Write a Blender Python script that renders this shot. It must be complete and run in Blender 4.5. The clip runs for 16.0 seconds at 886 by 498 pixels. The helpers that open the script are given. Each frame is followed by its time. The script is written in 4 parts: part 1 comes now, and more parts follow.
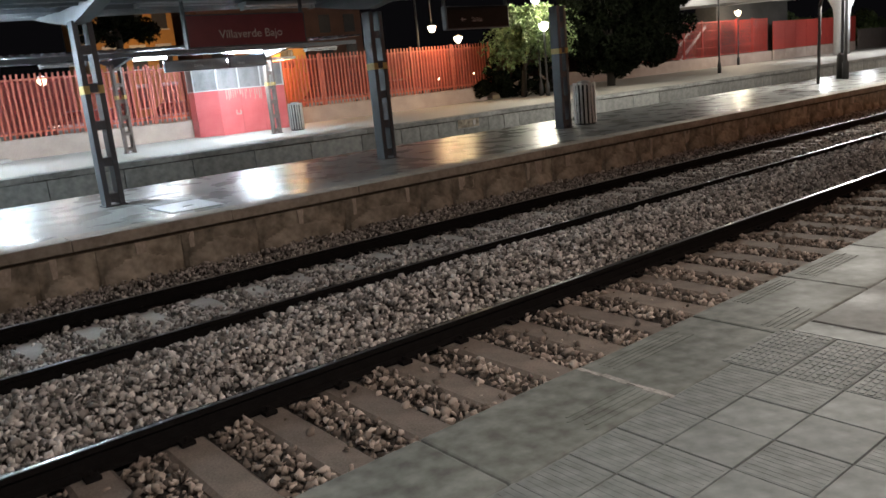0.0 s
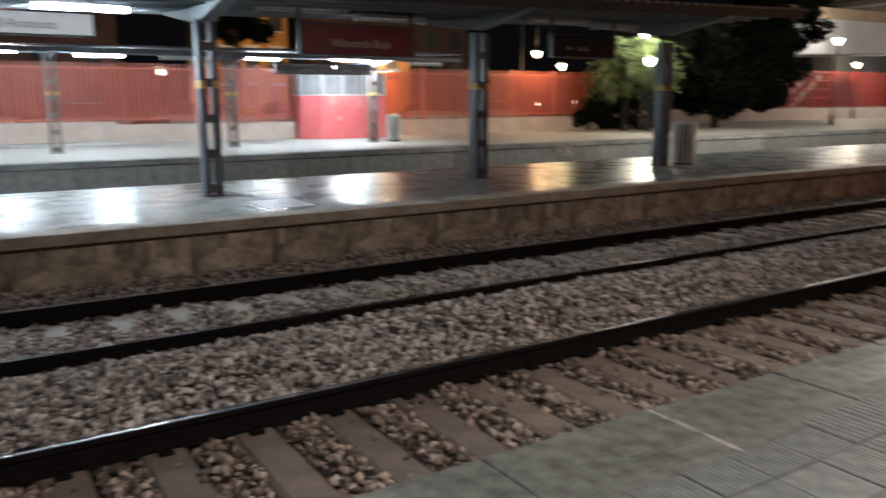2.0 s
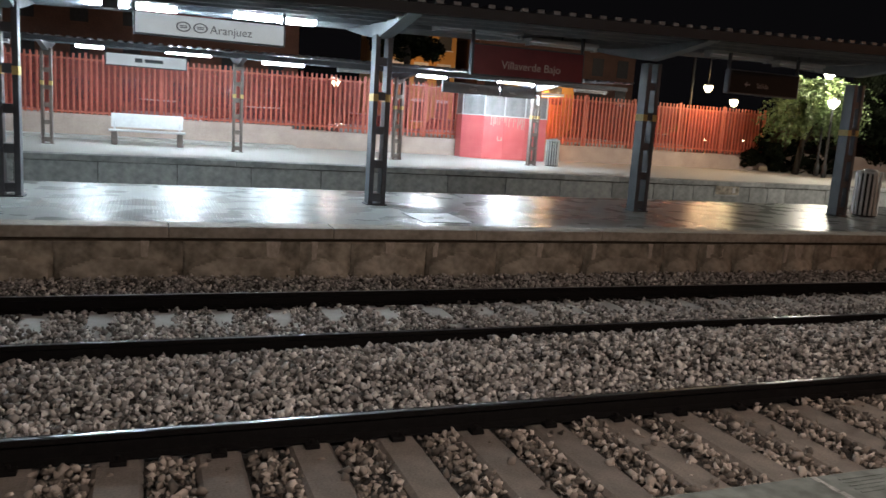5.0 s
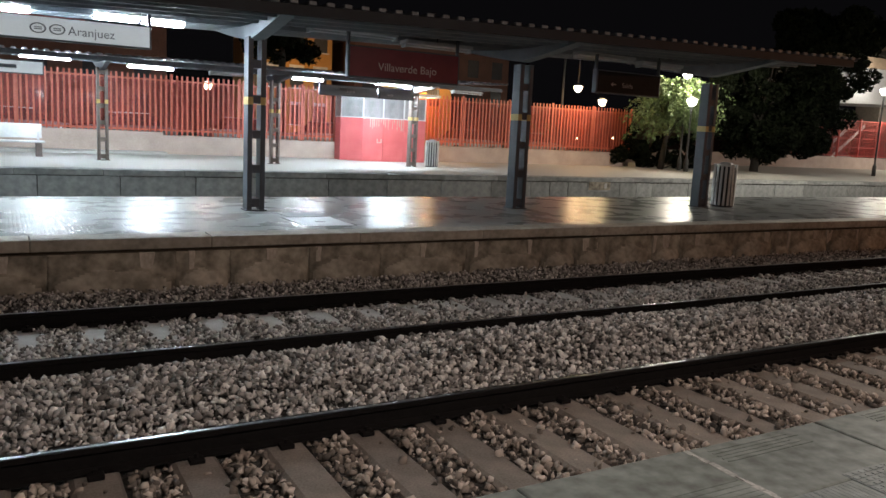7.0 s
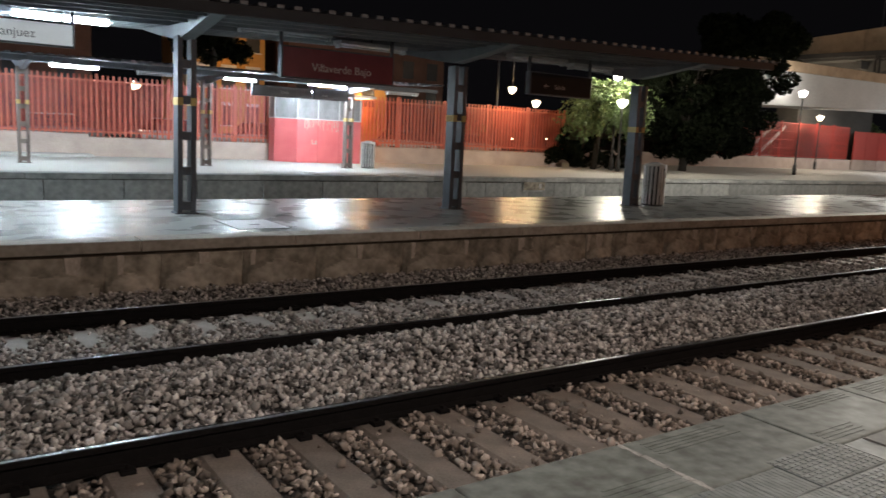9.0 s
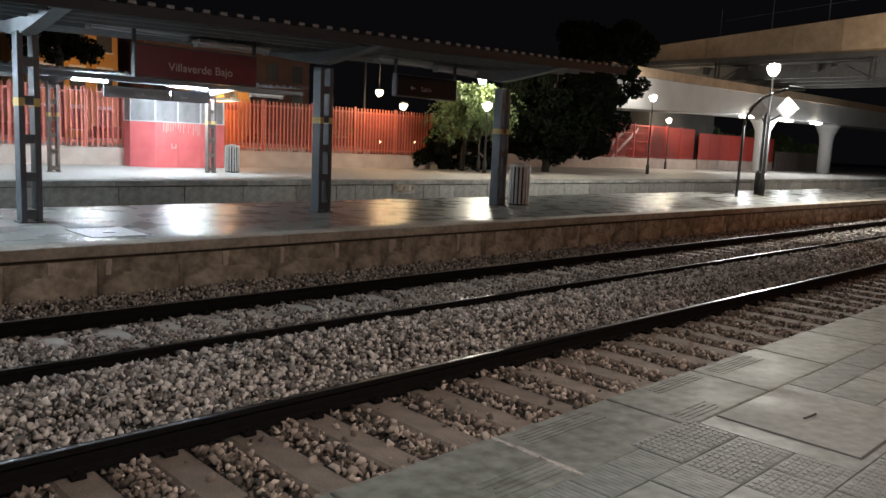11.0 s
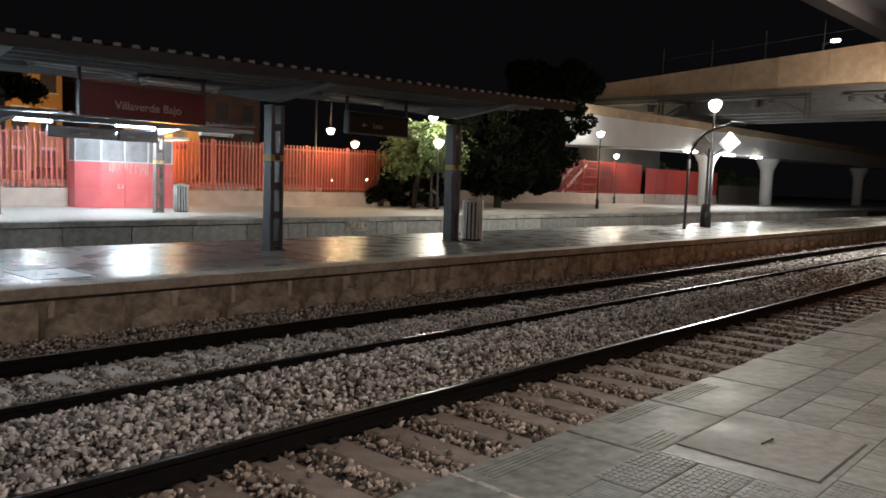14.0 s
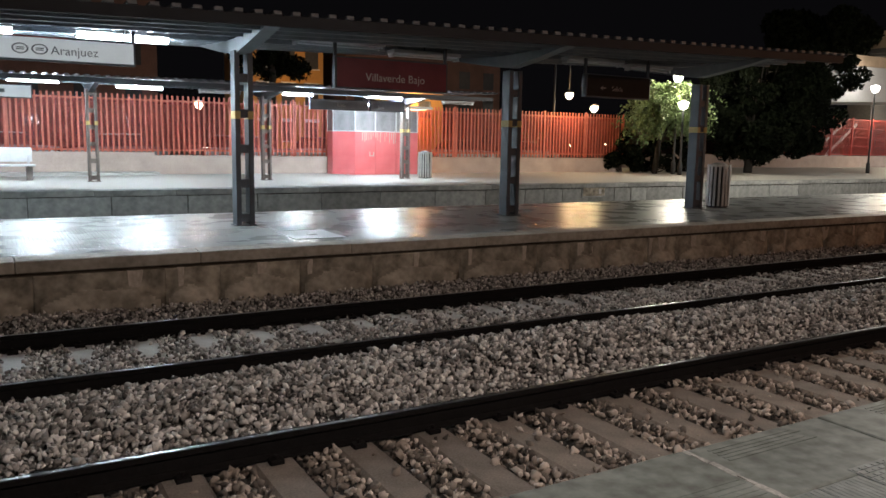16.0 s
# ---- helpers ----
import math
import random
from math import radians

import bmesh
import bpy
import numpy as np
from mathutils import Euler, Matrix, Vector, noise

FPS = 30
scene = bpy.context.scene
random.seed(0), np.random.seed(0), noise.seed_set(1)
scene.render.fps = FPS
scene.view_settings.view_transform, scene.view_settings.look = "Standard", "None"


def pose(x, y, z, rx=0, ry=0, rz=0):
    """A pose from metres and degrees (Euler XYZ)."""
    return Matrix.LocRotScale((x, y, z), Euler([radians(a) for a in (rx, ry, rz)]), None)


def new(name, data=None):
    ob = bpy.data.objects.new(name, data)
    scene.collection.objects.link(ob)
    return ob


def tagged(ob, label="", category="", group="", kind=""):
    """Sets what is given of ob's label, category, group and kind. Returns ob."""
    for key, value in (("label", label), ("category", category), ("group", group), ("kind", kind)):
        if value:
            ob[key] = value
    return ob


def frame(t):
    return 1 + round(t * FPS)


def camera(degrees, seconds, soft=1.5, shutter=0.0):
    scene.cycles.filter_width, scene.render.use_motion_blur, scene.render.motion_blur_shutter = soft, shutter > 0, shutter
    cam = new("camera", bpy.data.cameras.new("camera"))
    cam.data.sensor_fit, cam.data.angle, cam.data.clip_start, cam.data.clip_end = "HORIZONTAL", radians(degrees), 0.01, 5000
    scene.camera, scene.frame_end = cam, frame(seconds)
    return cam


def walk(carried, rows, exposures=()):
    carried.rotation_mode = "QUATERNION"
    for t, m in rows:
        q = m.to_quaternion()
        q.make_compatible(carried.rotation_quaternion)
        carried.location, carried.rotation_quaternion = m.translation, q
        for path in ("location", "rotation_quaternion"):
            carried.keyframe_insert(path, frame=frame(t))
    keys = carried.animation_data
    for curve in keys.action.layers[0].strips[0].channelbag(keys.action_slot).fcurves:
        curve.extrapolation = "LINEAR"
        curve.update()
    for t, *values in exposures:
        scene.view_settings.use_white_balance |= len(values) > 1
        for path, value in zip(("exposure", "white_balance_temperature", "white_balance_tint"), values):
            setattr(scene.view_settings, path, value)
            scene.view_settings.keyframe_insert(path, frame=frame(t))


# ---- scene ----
cam = camera(59.5, 16.0, soft=1.5, shutter=0.7)
PATH = [
    (0.0, pose(-0.120, 0.202, 1.464, 77.37, 5.45, -39.32)),
    (0.5, pose(-0.136, 0.179, 1.455, 77.31, 3.49, -38.38)),
    (1.0, pose(-0.143, 0.168, 1.461, 77.40, 2.55, -37.41)),
    (1.5, pose(-0.154, 0.158, 1.462, 77.56, 0.98, -36.13)),
    (1.8, pose(-0.162, 0.159, 1.473, 78.71, 0.61, -34.88)),
    (2.0, pose(-0.167, 0.159, 1.481, 79.19, 0.24, -32.14)),
    (2.2, pose(-0.178, 0.159, 1.477, 79.63, -0.16, -28.35)),
    (2.5, pose(-0.194, 0.158, 1.470, 79.79, -0.89, -22.40)),
    (2.8, pose(-0.202, 0.164, 1.475, 79.73, -1.31, -17.16)),
    (3.0, pose(-0.208, 0.168, 1.478, 79.60, -1.57, -16.32)),
    (3.2, pose(-0.212, 0.171, 1.479, 79.60, -1.50, -14.33)),
    (5.3, pose(-0.259, 0.206, 1.484, 80.43, -3.80, -21.23)),
    (5.5, pose(-0.263, 0.209, 1.485, 80.36, -3.71, -21.37)),
    (6.0, pose(-0.246, 0.177, 1.484, 80.36, -3.25, -21.90)),
    (6.5, pose(-0.235, 0.178, 1.481, 80.94, -3.10, -26.30)),
    (7.0, pose(-0.248, 0.182, 1.473, 81.14, -2.88, -29.42)),
    (7.5, pose(-0.250, 0.166, 1.472, 81.15, -3.03, -29.12)),
    (8.0, pose(-0.233, 0.158, 1.475, 81.34, -2.69, -31.32)),
    (8.5, pose(-0.234, 0.167, 1.478, 81.32, -2.72, -31.73)),
    (9.0, pose(-0.243, 0.173, 1.476, 81.44, -2.83, -34.10)),
    (9.2, pose(-0.239, 0.163, 1.474, 81.47, -2.93, -35.43)),
    (9.5, pose(-0.233, 0.149, 1.471, 81.46, -3.32, -39.39)),
    (9.7, pose(-0.230, 0.155, 1.467, 81.06, -3.37, -41.11)),
    (11.8, pose(-0.195, 0.220, 1.428, 83.25, -2.43, -44.95)),
    (12.0, pose(-0.192, 0.226, 1.424, 83.57, -2.52, -45.69)),
    (12.5, pose(-0.200, 0.221, 1.429, 84.43, -2.41, -48.07)),
    (13.0, pose(-0.201, 0.212, 1.424, 85.11, -2.16, -48.32)),
    (13.5, pose(-0.190, 0.227, 1.420, 85.24, -2.06, -48.32)),
    (14.0, pose(-0.188, 0.232, 1.414, 85.02, -1.91, -47.23)),
    (14.2, pose(-0.182, 0.236, 1.414, 84.57, -1.90, -46.06)),
    (14.5, pose(-0.173, 0.243, 1.413, 83.92, -1.26, -40.74)),
    (14.8, pose(-0.159, 0.250, 1.408, 83.55, -0.75, -36.14)),
    (15.0, pose(-0.150, 0.255, 1.404, 83.20, -0.78, -34.91)),
    (15.5, pose(-0.133, 0.265, 1.400, 82.66, -0.76, -31.11)),
    (16.0, pose(-0.127, 0.249, 1.400, 82.08, -1.03, -29.85)),
]
walk(cam, PATH)

# ---------------------------------------------------------------- light
world = bpy.data.worlds.new("night_sky")
scene.world = world
world.use_nodes = True
world.node_tree.nodes["Background"].inputs[0].default_value = (0.85, 0.8, 0.95, 1)
world.node_tree.nodes["Background"].inputs[1].default_value = 0.0025
scene.view_settings.exposure = 0.34

COOL = (0.76, 0.91, 1.0)
WARM = (1.0, 0.83, 0.6)
SODIUM = (1.0, 0.5, 0.14)


def lamp_area(x, y, z, sx, sy, watts, colour, tilt=0):
    d = bpy.data.lights.new("tube_light", "AREA")
    d.shape, d.size, d.size_y, d.energy, d.color = "RECTANGLE", sx, sy, watts, colour
    o = new("tube_light", d)
    o.matrix_world = pose(x, y, z, tilt, 0, 0)
    return o


def lamp_point(x, y, z, watts, colour, radius=0.14):
    d = bpy.data.lights.new("lantern_or_added_light", "POINT")
    d.energy, d.color, d.shadow_soft_size = watts, colour, radius
    o = new("lantern_or_added_light", d)
    o.location = (x, y, z)
    return o


# ---------------------------------------------------------------- materials
def mat(name, a, b=None, rough=0.7, metal=0.0, scale=6.0, fine=60.0, bump=0.15, depth=0.01, vary=0.0, rough2=None, stretch=(1, 1, 1), soft=0.14):
    """Two colours mixed by coarse and fine noise, with fine relief; vary: how far single pieces differ."""
    m = bpy.data.materials.new(name)
    m.use_nodes = True
    nt = m.node_tree
    N, L = nt.nodes, nt.links
    bs = N["Principled BSDF"]
    b = b or tuple(c * 0.6 for c in a)
    tc = N.new("ShaderNodeTexCoord")
    mp = N.new("ShaderNodeMapping")
    mp.inputs["Scale"].default_value = stretch
    L.new(tc.outputs["Object"], mp.inputs[0])
    n1 = N.new("ShaderNodeTexNoise")
    n1.inputs["Scale"].default_value, n1.inputs["Detail"].default_value = scale, 5
    n2 = N.new("ShaderNodeTexNoise")
    n2.inputs["Scale"].default_value, n2.inputs["Detail"].default_value = fine, 3
    L.new(mp.outputs[0], n1.inputs[0])
    L.new(mp.outputs[0], n2.inputs[0])
    mx = N.new("ShaderNodeMath")
    mx.operation = "MULTIPLY_ADD"
    mx.inputs[1].default_value = 0.45
    L.new(n2.outputs[0], mx.inputs[0])
    mm = N.new("ShaderNodeMath")
    mm.operation = "MULTIPLY"
    mm.inputs[1].default_value = 0.55
    L.new(n1.outputs[0], mm.inputs[0])
    L.new(mm.outputs[0], mx.inputs[2])
    rp = N.new("ShaderNodeValToRGB")
    rp.color_ramp.elements[0].position, rp.color_ramp.elements[1].position = 0.5 - soft, 0.5 + soft
    rp.color_ramp.elements[0].color, rp.color_ramp.elements[1].color = (*b, 1), (*a, 1)
    L.new(mx.outputs[0], rp.inputs[0])
    col = rp.outputs[0]
    if vary:
        oi = N.new("ShaderNodeObjectInfo")
        hs = N.new("ShaderNodeHueSaturation")
        ma = N.new("ShaderNodeMath")
        ma.operation = "MULTIPLY_ADD"
        ma.inputs[1].default_value, ma.inputs[2].default_value = vary, 1 - vary / 2
        L.new(oi.outputs["Random"], ma.inputs[0])
        L.new(ma.outputs[0], hs.inputs["Value"])
        L.new(col, hs.inputs["Color"])
        col = hs.outputs[0]
    L.new(col, bs.inputs["Base Color"])
    bs.inputs["Metallic"].default_value = metal
    if rough2 is None:
        bs.inputs["Roughness"].default_value = rough
    else:
        mr = N.new("ShaderNodeMapRange")
        mr.inputs[1].default_value, mr.inputs[2].default_value = 0.35, 0.65
        mr.inputs[3].default_value, mr.inputs[4].default_value = rough, rough2
        L.new(n1.outputs[0], mr.inputs[0])
        L.new(mr.outputs[0], bs.inputs["Roughness"])
    if bump:
        bp = N.new("ShaderNodeBump")
        bp.inputs["Strength"].default_value, bp.inputs["Distance"].default_value = bump, depth
        L.new(mx.outputs[0], bp.inputs["Height"])
        L.new(bp.outputs[0], bs.inputs["Normal"])
    return m


def glow(name, colour, strength):
    m = bpy.data.materials.new(name)
    m.use_nodes = True
    bs = m.node_tree.nodes["Principled BSDF"]
    bs.inputs["Base Color"].default_value = (0.8, 0.8, 0.8, 1)
    bs.inputs["Emission Color"].default_value = (*colour, 1)
    bs.inputs["Emission Strength"].default_value = strength
    return m


def island_mat(name, dark, mid, light):
    """Loose stones, each with its own tone."""
    m = mat(name, mid, dark, rough=0.9, scale=30, fine=160, bump=0.4, depth=0.006)
    N, L = m.node_tree.nodes, m.node_tree.links
    g = N.new("ShaderNodeNewGeometry")
    rp = N.new("ShaderNodeValToRGB")
    rp.color_ramp.elements[0].color, rp.color_ramp.elements[1].color = (*dark, 1), (*light, 1)
    e = rp.color_ramp.elements.new(0.55)
    e.color = (*mid, 1)
    L.new(g.outputs["Random Per Island"], rp.inputs[0])
    mixer = N.new("ShaderNodeMix")
    mixer.data_type, mixer.blend_type = "RGBA", "MULTIPLY"
    mixer.inputs[0].default_value = 0.5
    bs = N["Principled BSDF"]
    src = bs.inputs["Base Color"].links[0].from_socket
    br = N.new("ShaderNodeBrightContrast")
    br.inputs["Bright"].default_value = 0.45
    L.new(src, br.inputs[0])
    L.new(rp.outputs[0], mixer.inputs[6])
    L.new(br.outputs[0], mixer.inputs[7])
    L.new(mixer.outputs[2], bs.inputs["Base Color"])
    return m


M_COPING = mat("coping_concrete", (0.19, 0.215, 0.20), (0.052, 0.060, 0.054), 0.5, scale=0.9, fine=11, soft=0.13, rough2=0.85, bump=0.2)
M_TILE = mat("ribbed_paving", (0.215, 0.242, 0.238), (0.075, 0.088, 0.086), 0.45, scale=0.7, fine=12, soft=0.15, vary=0.16, bump=0.25, rough2=0.85)
M_MORTAR = mat("pale_mortar", (0.36, 0.36, 0.335), (0.17, 0.175, 0.165), 0.8, scale=9)
M_HATCH = mat("worn_cover_concrete", (0.19, 0.205, 0.20), (0.085, 0.094, 0.094), 0.5, scale=2.2, fine=14, rough2=0.8)
M_JOINT = mat("dark_joint", (0.06, 0.06, 0.055), None, 0.9)
M_PLAT = mat("platform_paving", (0.25, 0.258, 0.252), (0.165, 0.17, 0.166), 0.22, scale=1.6, fine=6, rough2=0.36, bump=0.5, depth=0.006)
M_PLAT.node_tree.nodes["Principled BSDF"].inputs["Specular IOR Level"].default_value = 0.036
M_PLAT3 = mat("far_platform_paving", (0.45, 0.44, 0.41), (0.33, 0.32, 0.30), 0.5, scale=1.3, fine=30, rough2=0.75, bump=0.1)
M_FOOT_LIT = mat("lit_foot_stone", (0.58, 0.52, 0.43), (0.21, 0.186, 0.148), 0.85, scale=2.4, fine=6, soft=0.11, vary=0.35, bump=0.5, depth=0.03)
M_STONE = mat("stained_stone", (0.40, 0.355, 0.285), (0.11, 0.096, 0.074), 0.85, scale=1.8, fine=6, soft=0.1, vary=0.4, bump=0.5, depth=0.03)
M_BACKSTONE = mat("dark_stone_backing", (0.12, 0.095, 0.07), (0.06, 0.047, 0.035), 0.9, scale=3)
M_STREAK = mat("lime_streaks", (0.58, 0.51, 0.44), (0.34, 0.29, 0.24), 0.9, scale=9, fine=20)
M_LIP = mat("coping_edge_stone", (0.42, 0.375, 0.315), (0.19, 0.168, 0.138), 0.8, scale=2, fine=10, vary=0.35, bump=0.3)
M_PANEL = mat("stained_concrete_panel", (0.38, 0.39, 0.375), (0.11, 0.12, 0.122), 0.85, scale=1.0, fine=5, soft=0.17, vary=0.4, bump=0.3)
M_BALLAST = island_mat("ballast_stones", (0.06, 0.052, 0.046), (0.31, 0.262, 0.222), (0.68, 0.60, 0.53))
M_HEAP = island_mat("pale_ballast_stones", (0.06, 0.056, 0.053), (0.47, 0.445, 0.42), (0.93, 0.895, 0.86))
# near black: the shade in the gaps between stones is put into this colour
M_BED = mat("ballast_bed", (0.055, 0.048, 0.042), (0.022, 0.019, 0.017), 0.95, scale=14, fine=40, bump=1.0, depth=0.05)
M_SLEEPER = mat("concrete_sleeper", (0.265, 0.228, 0.195), (0.135, 0.115, 0.098), 0.8, scale=4, fine=60, vary=0.3)
M_SLEEPER2 = mat("lit_concrete_sleeper", (0.56, 0.55, 0.53), (0.40, 0.39, 0.37), 0.8, scale=4, fine=60, vary=0.3)
# rust, darkened further so the colour holds the shade on the rail sides
M_RAIL = mat("rusted_shaded_rail_side", (0.009, 0.008, 0.008), (0.005, 0.0045, 0.0045), 0.8, metal=0.0, scale=12)
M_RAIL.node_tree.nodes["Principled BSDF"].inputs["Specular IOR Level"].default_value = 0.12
M_RAILTOP = mat("worn_rail_head", (0.42, 0.42, 0.43), (0.28, 0.28, 0.3), 0.3, metal=1.0, scale=20, bump=0.05, stretch=(0.2, 4, 4))
M_STEEL = mat("grey_painted_steel", (0.062, 0.072, 0.087), (0.040, 0.046, 0.056), 0.45, scale=4, bump=0.08)
M_STEEL3 = mat("brown_painted_steel", (0.21, 0.17, 0.155), (0.13, 0.105, 0.095), 0.5, scale=4, bump=0.08)
M_WHITEPAINT = mat("light_grey_paint", (0.62, 0.64, 0.66), (0.48, 0.5, 0.52), 0.45, scale=5, bump=0.05)
M_ROOF = mat("grey_roof_sheet", (0.085, 0.098, 0.115), (0.055, 0.063, 0.075), 0.5, scale=3, bump=0.1)
# purlins: haze and lamplight under the roof put into a pale colour
M_PURLIN_LIT = mat("lit_purlin_steel", (0.31, 0.335, 0.37), (0.21, 0.23, 0.255), 0.5, scale=3, bump=0.1)
M_FASCIA = mat("dark_fascia_paint", (0.026, 0.030, 0.038), (0.017, 0.020, 0.025), 0.65, scale=3, bump=0.1)
M_YELLOW = mat("yellow_band", (0.60, 0.44, 0.16), (0.42, 0.30, 0.1), 0.6, scale=8)
M_RED = mat("red_panel", (0.63, 0.145, 0.15), (0.55, 0.10, 0.105), 0.35, scale=2, bump=0.05)
M_FENCE = mat("red_fence_paint", (0.52, 0.135, 0.085), (0.40, 0.095, 0.06), 0.5, scale=6, vary=0.25, bump=0.08)
M_FENCE2 = mat("red_mesh_paint", (0.42, 0.05, 0.035), (0.32, 0.035, 0.03), 0.55, scale=6, vary=0.2)
M_WALL = mat("rendered_wall", (0.48, 0.385, 0.335), (0.36, 0.28, 0.24), 0.85, scale=1.5, fine=25)
# sign face with a weak glow added in the material
M_SIGNGLOW = mat("glowing_sign_face", (0.5, 0.53, 0.54), (0.44, 0.47, 0.48), 0.35, scale=3, bump=0)
M_SIGNGLOW.node_tree.nodes["Principled BSDF"].inputs["Emission Color"].default_value = (0.86, 0.95, 1.0, 1)
M_SIGNGLOW.node_tree.nodes["Principled BSDF"].inputs["Emission Strength"].default_value = 0.27
M_JOINT2 = mat("dirty_joint", (0.055, 0.06, 0.06), (0.035, 0.038, 0.038), 0.9)
M_SIGNM = mat("maroon_sign_face", (0.17, 0.022, 0.035), (0.12, 0.016, 0.026), 0.4, scale=3, bump=0.02)
M_SIGND = mat("dark_sign_face", (0.016, 0.0155, 0.016), (0.011, 0.011, 0.011), 0.5, scale=3, bump=0.02)
M_SIGND.node_tree.nodes["Principled BSDF"].inputs["Specular IOR Level"].default_value = 0.1
M_SIGNG = mat("grey_sign_face", (0.20, 0.20, 0.205), (0.15, 0.15, 0.155), 0.4, scale=3, bump=0.02)
M_INK = mat("grey_lettering", (0.17, 0.19, 0.21), (0.14, 0.16, 0.18), 0.5, bump=0)
M_INKW = mat("white_lettering", (0.5, 0.47, 0.46), (0.42, 0.4, 0.39), 0.5, bump=0)
M_METAL = mat("brushed_steel", (0.56, 0.56, 0.56), (0.48, 0.48, 0.49), 0.35, metal=0.35, scale=3, fine=14, bump=0.0)
M_SLAT = mat("galvanised_slat", (0.72, 0.71, 0.69), (0.6, 0.59, 0.57), 0.5, metal=0.0, scale=3, fine=14, bump=0.03)
M_BLACK = mat("black_iron", (0.03, 0.03, 0.032), (0.02, 0.02, 0.02), 0.5, scale=8)
M_GLASS = mat("window_glass", (0.07, 0.075, 0.085), (0.05, 0.055, 0.06), 0.08, bump=0)
M_KGLASS = mat("kiosk_glass", (0.34, 0.325, 0.335), (0.17, 0.165, 0.17), 0.12, scale=2, bump=0)
# brackets: lamplight on them put into a paler copy of the steel colour
M_BRACKET = mat("lit_steel", (0.26, 0.28, 0.30), (0.19, 0.205, 0.22), 0.45, scale=4, bump=0.06)
M_BRIDGE = mat("bridge_concrete", (0.40, 0.295, 0.20), (0.26, 0.19, 0.125), 0.85, scale=0.35, fine=2.2, bump=0.2, vary=0.5)
# bridge underside: its shade is put into a darker copy of the concrete
M_GIRDER = mat("shaded_girder_concrete", (0.085, 0.08, 0.076), (0.05, 0.048, 0.046), 0.85, scale=0.5, fine=6, bump=0.15)
M_BEAM = mat("bridge_beam_concrete", (0.42, 0.42, 0.42), (0.33, 0.33, 0.33), 0.8, scale=0.5, fine=8, bump=0.15)
M_ASPHALT = mat("asphalt", (0.06, 0.058, 0.055), (0.04, 0.038, 0.036), 0.85, scale=3, fine=60)
M_BARK = mat("bark", (0.024, 0.019, 0.014), (0.014, 0.011, 0.008), 0.9, scale=10, fine=50, bump=0.6)
# leaves near black: the crowns being unlit is put into their colour
M_LEAF = mat("unlit_leaves", (0.007, 0.010, 0.004), (0.0025, 0.004, 0.002), 0.75, scale=1.5, fine=12, bump=0)
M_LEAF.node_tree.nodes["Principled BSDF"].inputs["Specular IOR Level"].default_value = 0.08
M_LEAF2 = mat("light_green_leaves", (0.19, 0.27, 0.10), (0.025, 0.04, 0.013), 0.55, scale=2.5, fine=14, bump=0)
M_OCHRE = mat("ochre_render", (0.50, 0.28, 0.09), (0.40, 0.22, 0.07), 0.85, scale=0.6, fine=8)
M_DARKBRICK = mat("dark_brick", (0.16, 0.09, 0.07), (0.10, 0.06, 0.05), 0.9, scale=0.8, fine=10)
M_CARPAINT = mat("car_paint", (0.42, 0.42, 0.43), (0.36, 0.36, 0.37), 0.25, metal=0.3, scale=2, bump=0, vary=0.9)
M_TUBE = glow("lit_tube", COOL, 190.0)
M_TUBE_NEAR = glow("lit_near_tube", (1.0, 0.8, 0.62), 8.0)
M_TUBE_FAR = glow("lit_far_tube", COOL, 360.0)
M_TUBEOFF = mat("unlit_tube", (0.72, 0.74, 0.76), (0.62, 0.64, 0.66), 0.3, bump=0)
M_LANTERN = glow("lit_lantern_warm", (1.0, 0.80, 0.52), 9.0)
M_LANTERNW = glow("lit_lantern_white", (1.0, 0.95, 0.82), 12.0)
M_SODIUM = glow("lit_sodium", (1.0, 0.5, 0.12), 6.0)


# ---------------------------------------------------------------- mesh helpers
def box(bm, x0, x1, y0, y1, z0, z1, bevel=0.0):
    g = bmesh.ops.create_cube(bm, size=1.0)
    vs = g["verts"]
    bmesh.ops.scale(bm, vec=(x1 - x0, y1 - y0, z1 - z0), verts=vs)
    bmesh.ops.translate(bm, vec=((x0 + x1) / 2, (y0 + y1) / 2, (z0 + z1) / 2), verts=vs)
    if bevel:
        es = list({e for v in vs for e in v.link_edges})
        bmesh.ops.bevel(bm, geom=es, offset=bevel, segments=2, affect="EDGES", profile=0.5)


def rod(bm, a, b, r0, r1=None, seg=10):
    a, b = Vector(a), Vector(b)
    r1 = r0 if r1 is None else r1
    m = Matrix.Translation((a + b) / 2) @ (b - a).to_track_quat("Z", "Y").to_matrix().to_4x4()
    bmesh.ops.create_cone(bm, cap_ends=True, segments=seg, radius1=r0, radius2=r1, depth=(b - a).length, matrix=m)


def prism(bm, outline, axis, lo, hi):
    """A flat outline of (u, v), drawn out along an axis: x takes (y, z), y takes (x, z), z takes (x, y)."""
    def at(u, v, w):
        return {"x": (w, u, v), "y": (u, w, v), "z": (u, v, w)}[axis]
    a = [bm.verts.new(at(u, v, lo)) for u, v in outline]
    b = [bm.verts.new(at(u, v, hi)) for u, v in outline]
    bm.faces.new(a)
    bm.faces.new(b[::-1])
    n = len(outline)
    for i in range(n):
        bm.faces.new((a[i], b[i], b[(i + 1) % n], a[(i + 1) % n]))
    bmesh.ops.recalc_face_normals(bm, faces=bm.faces)


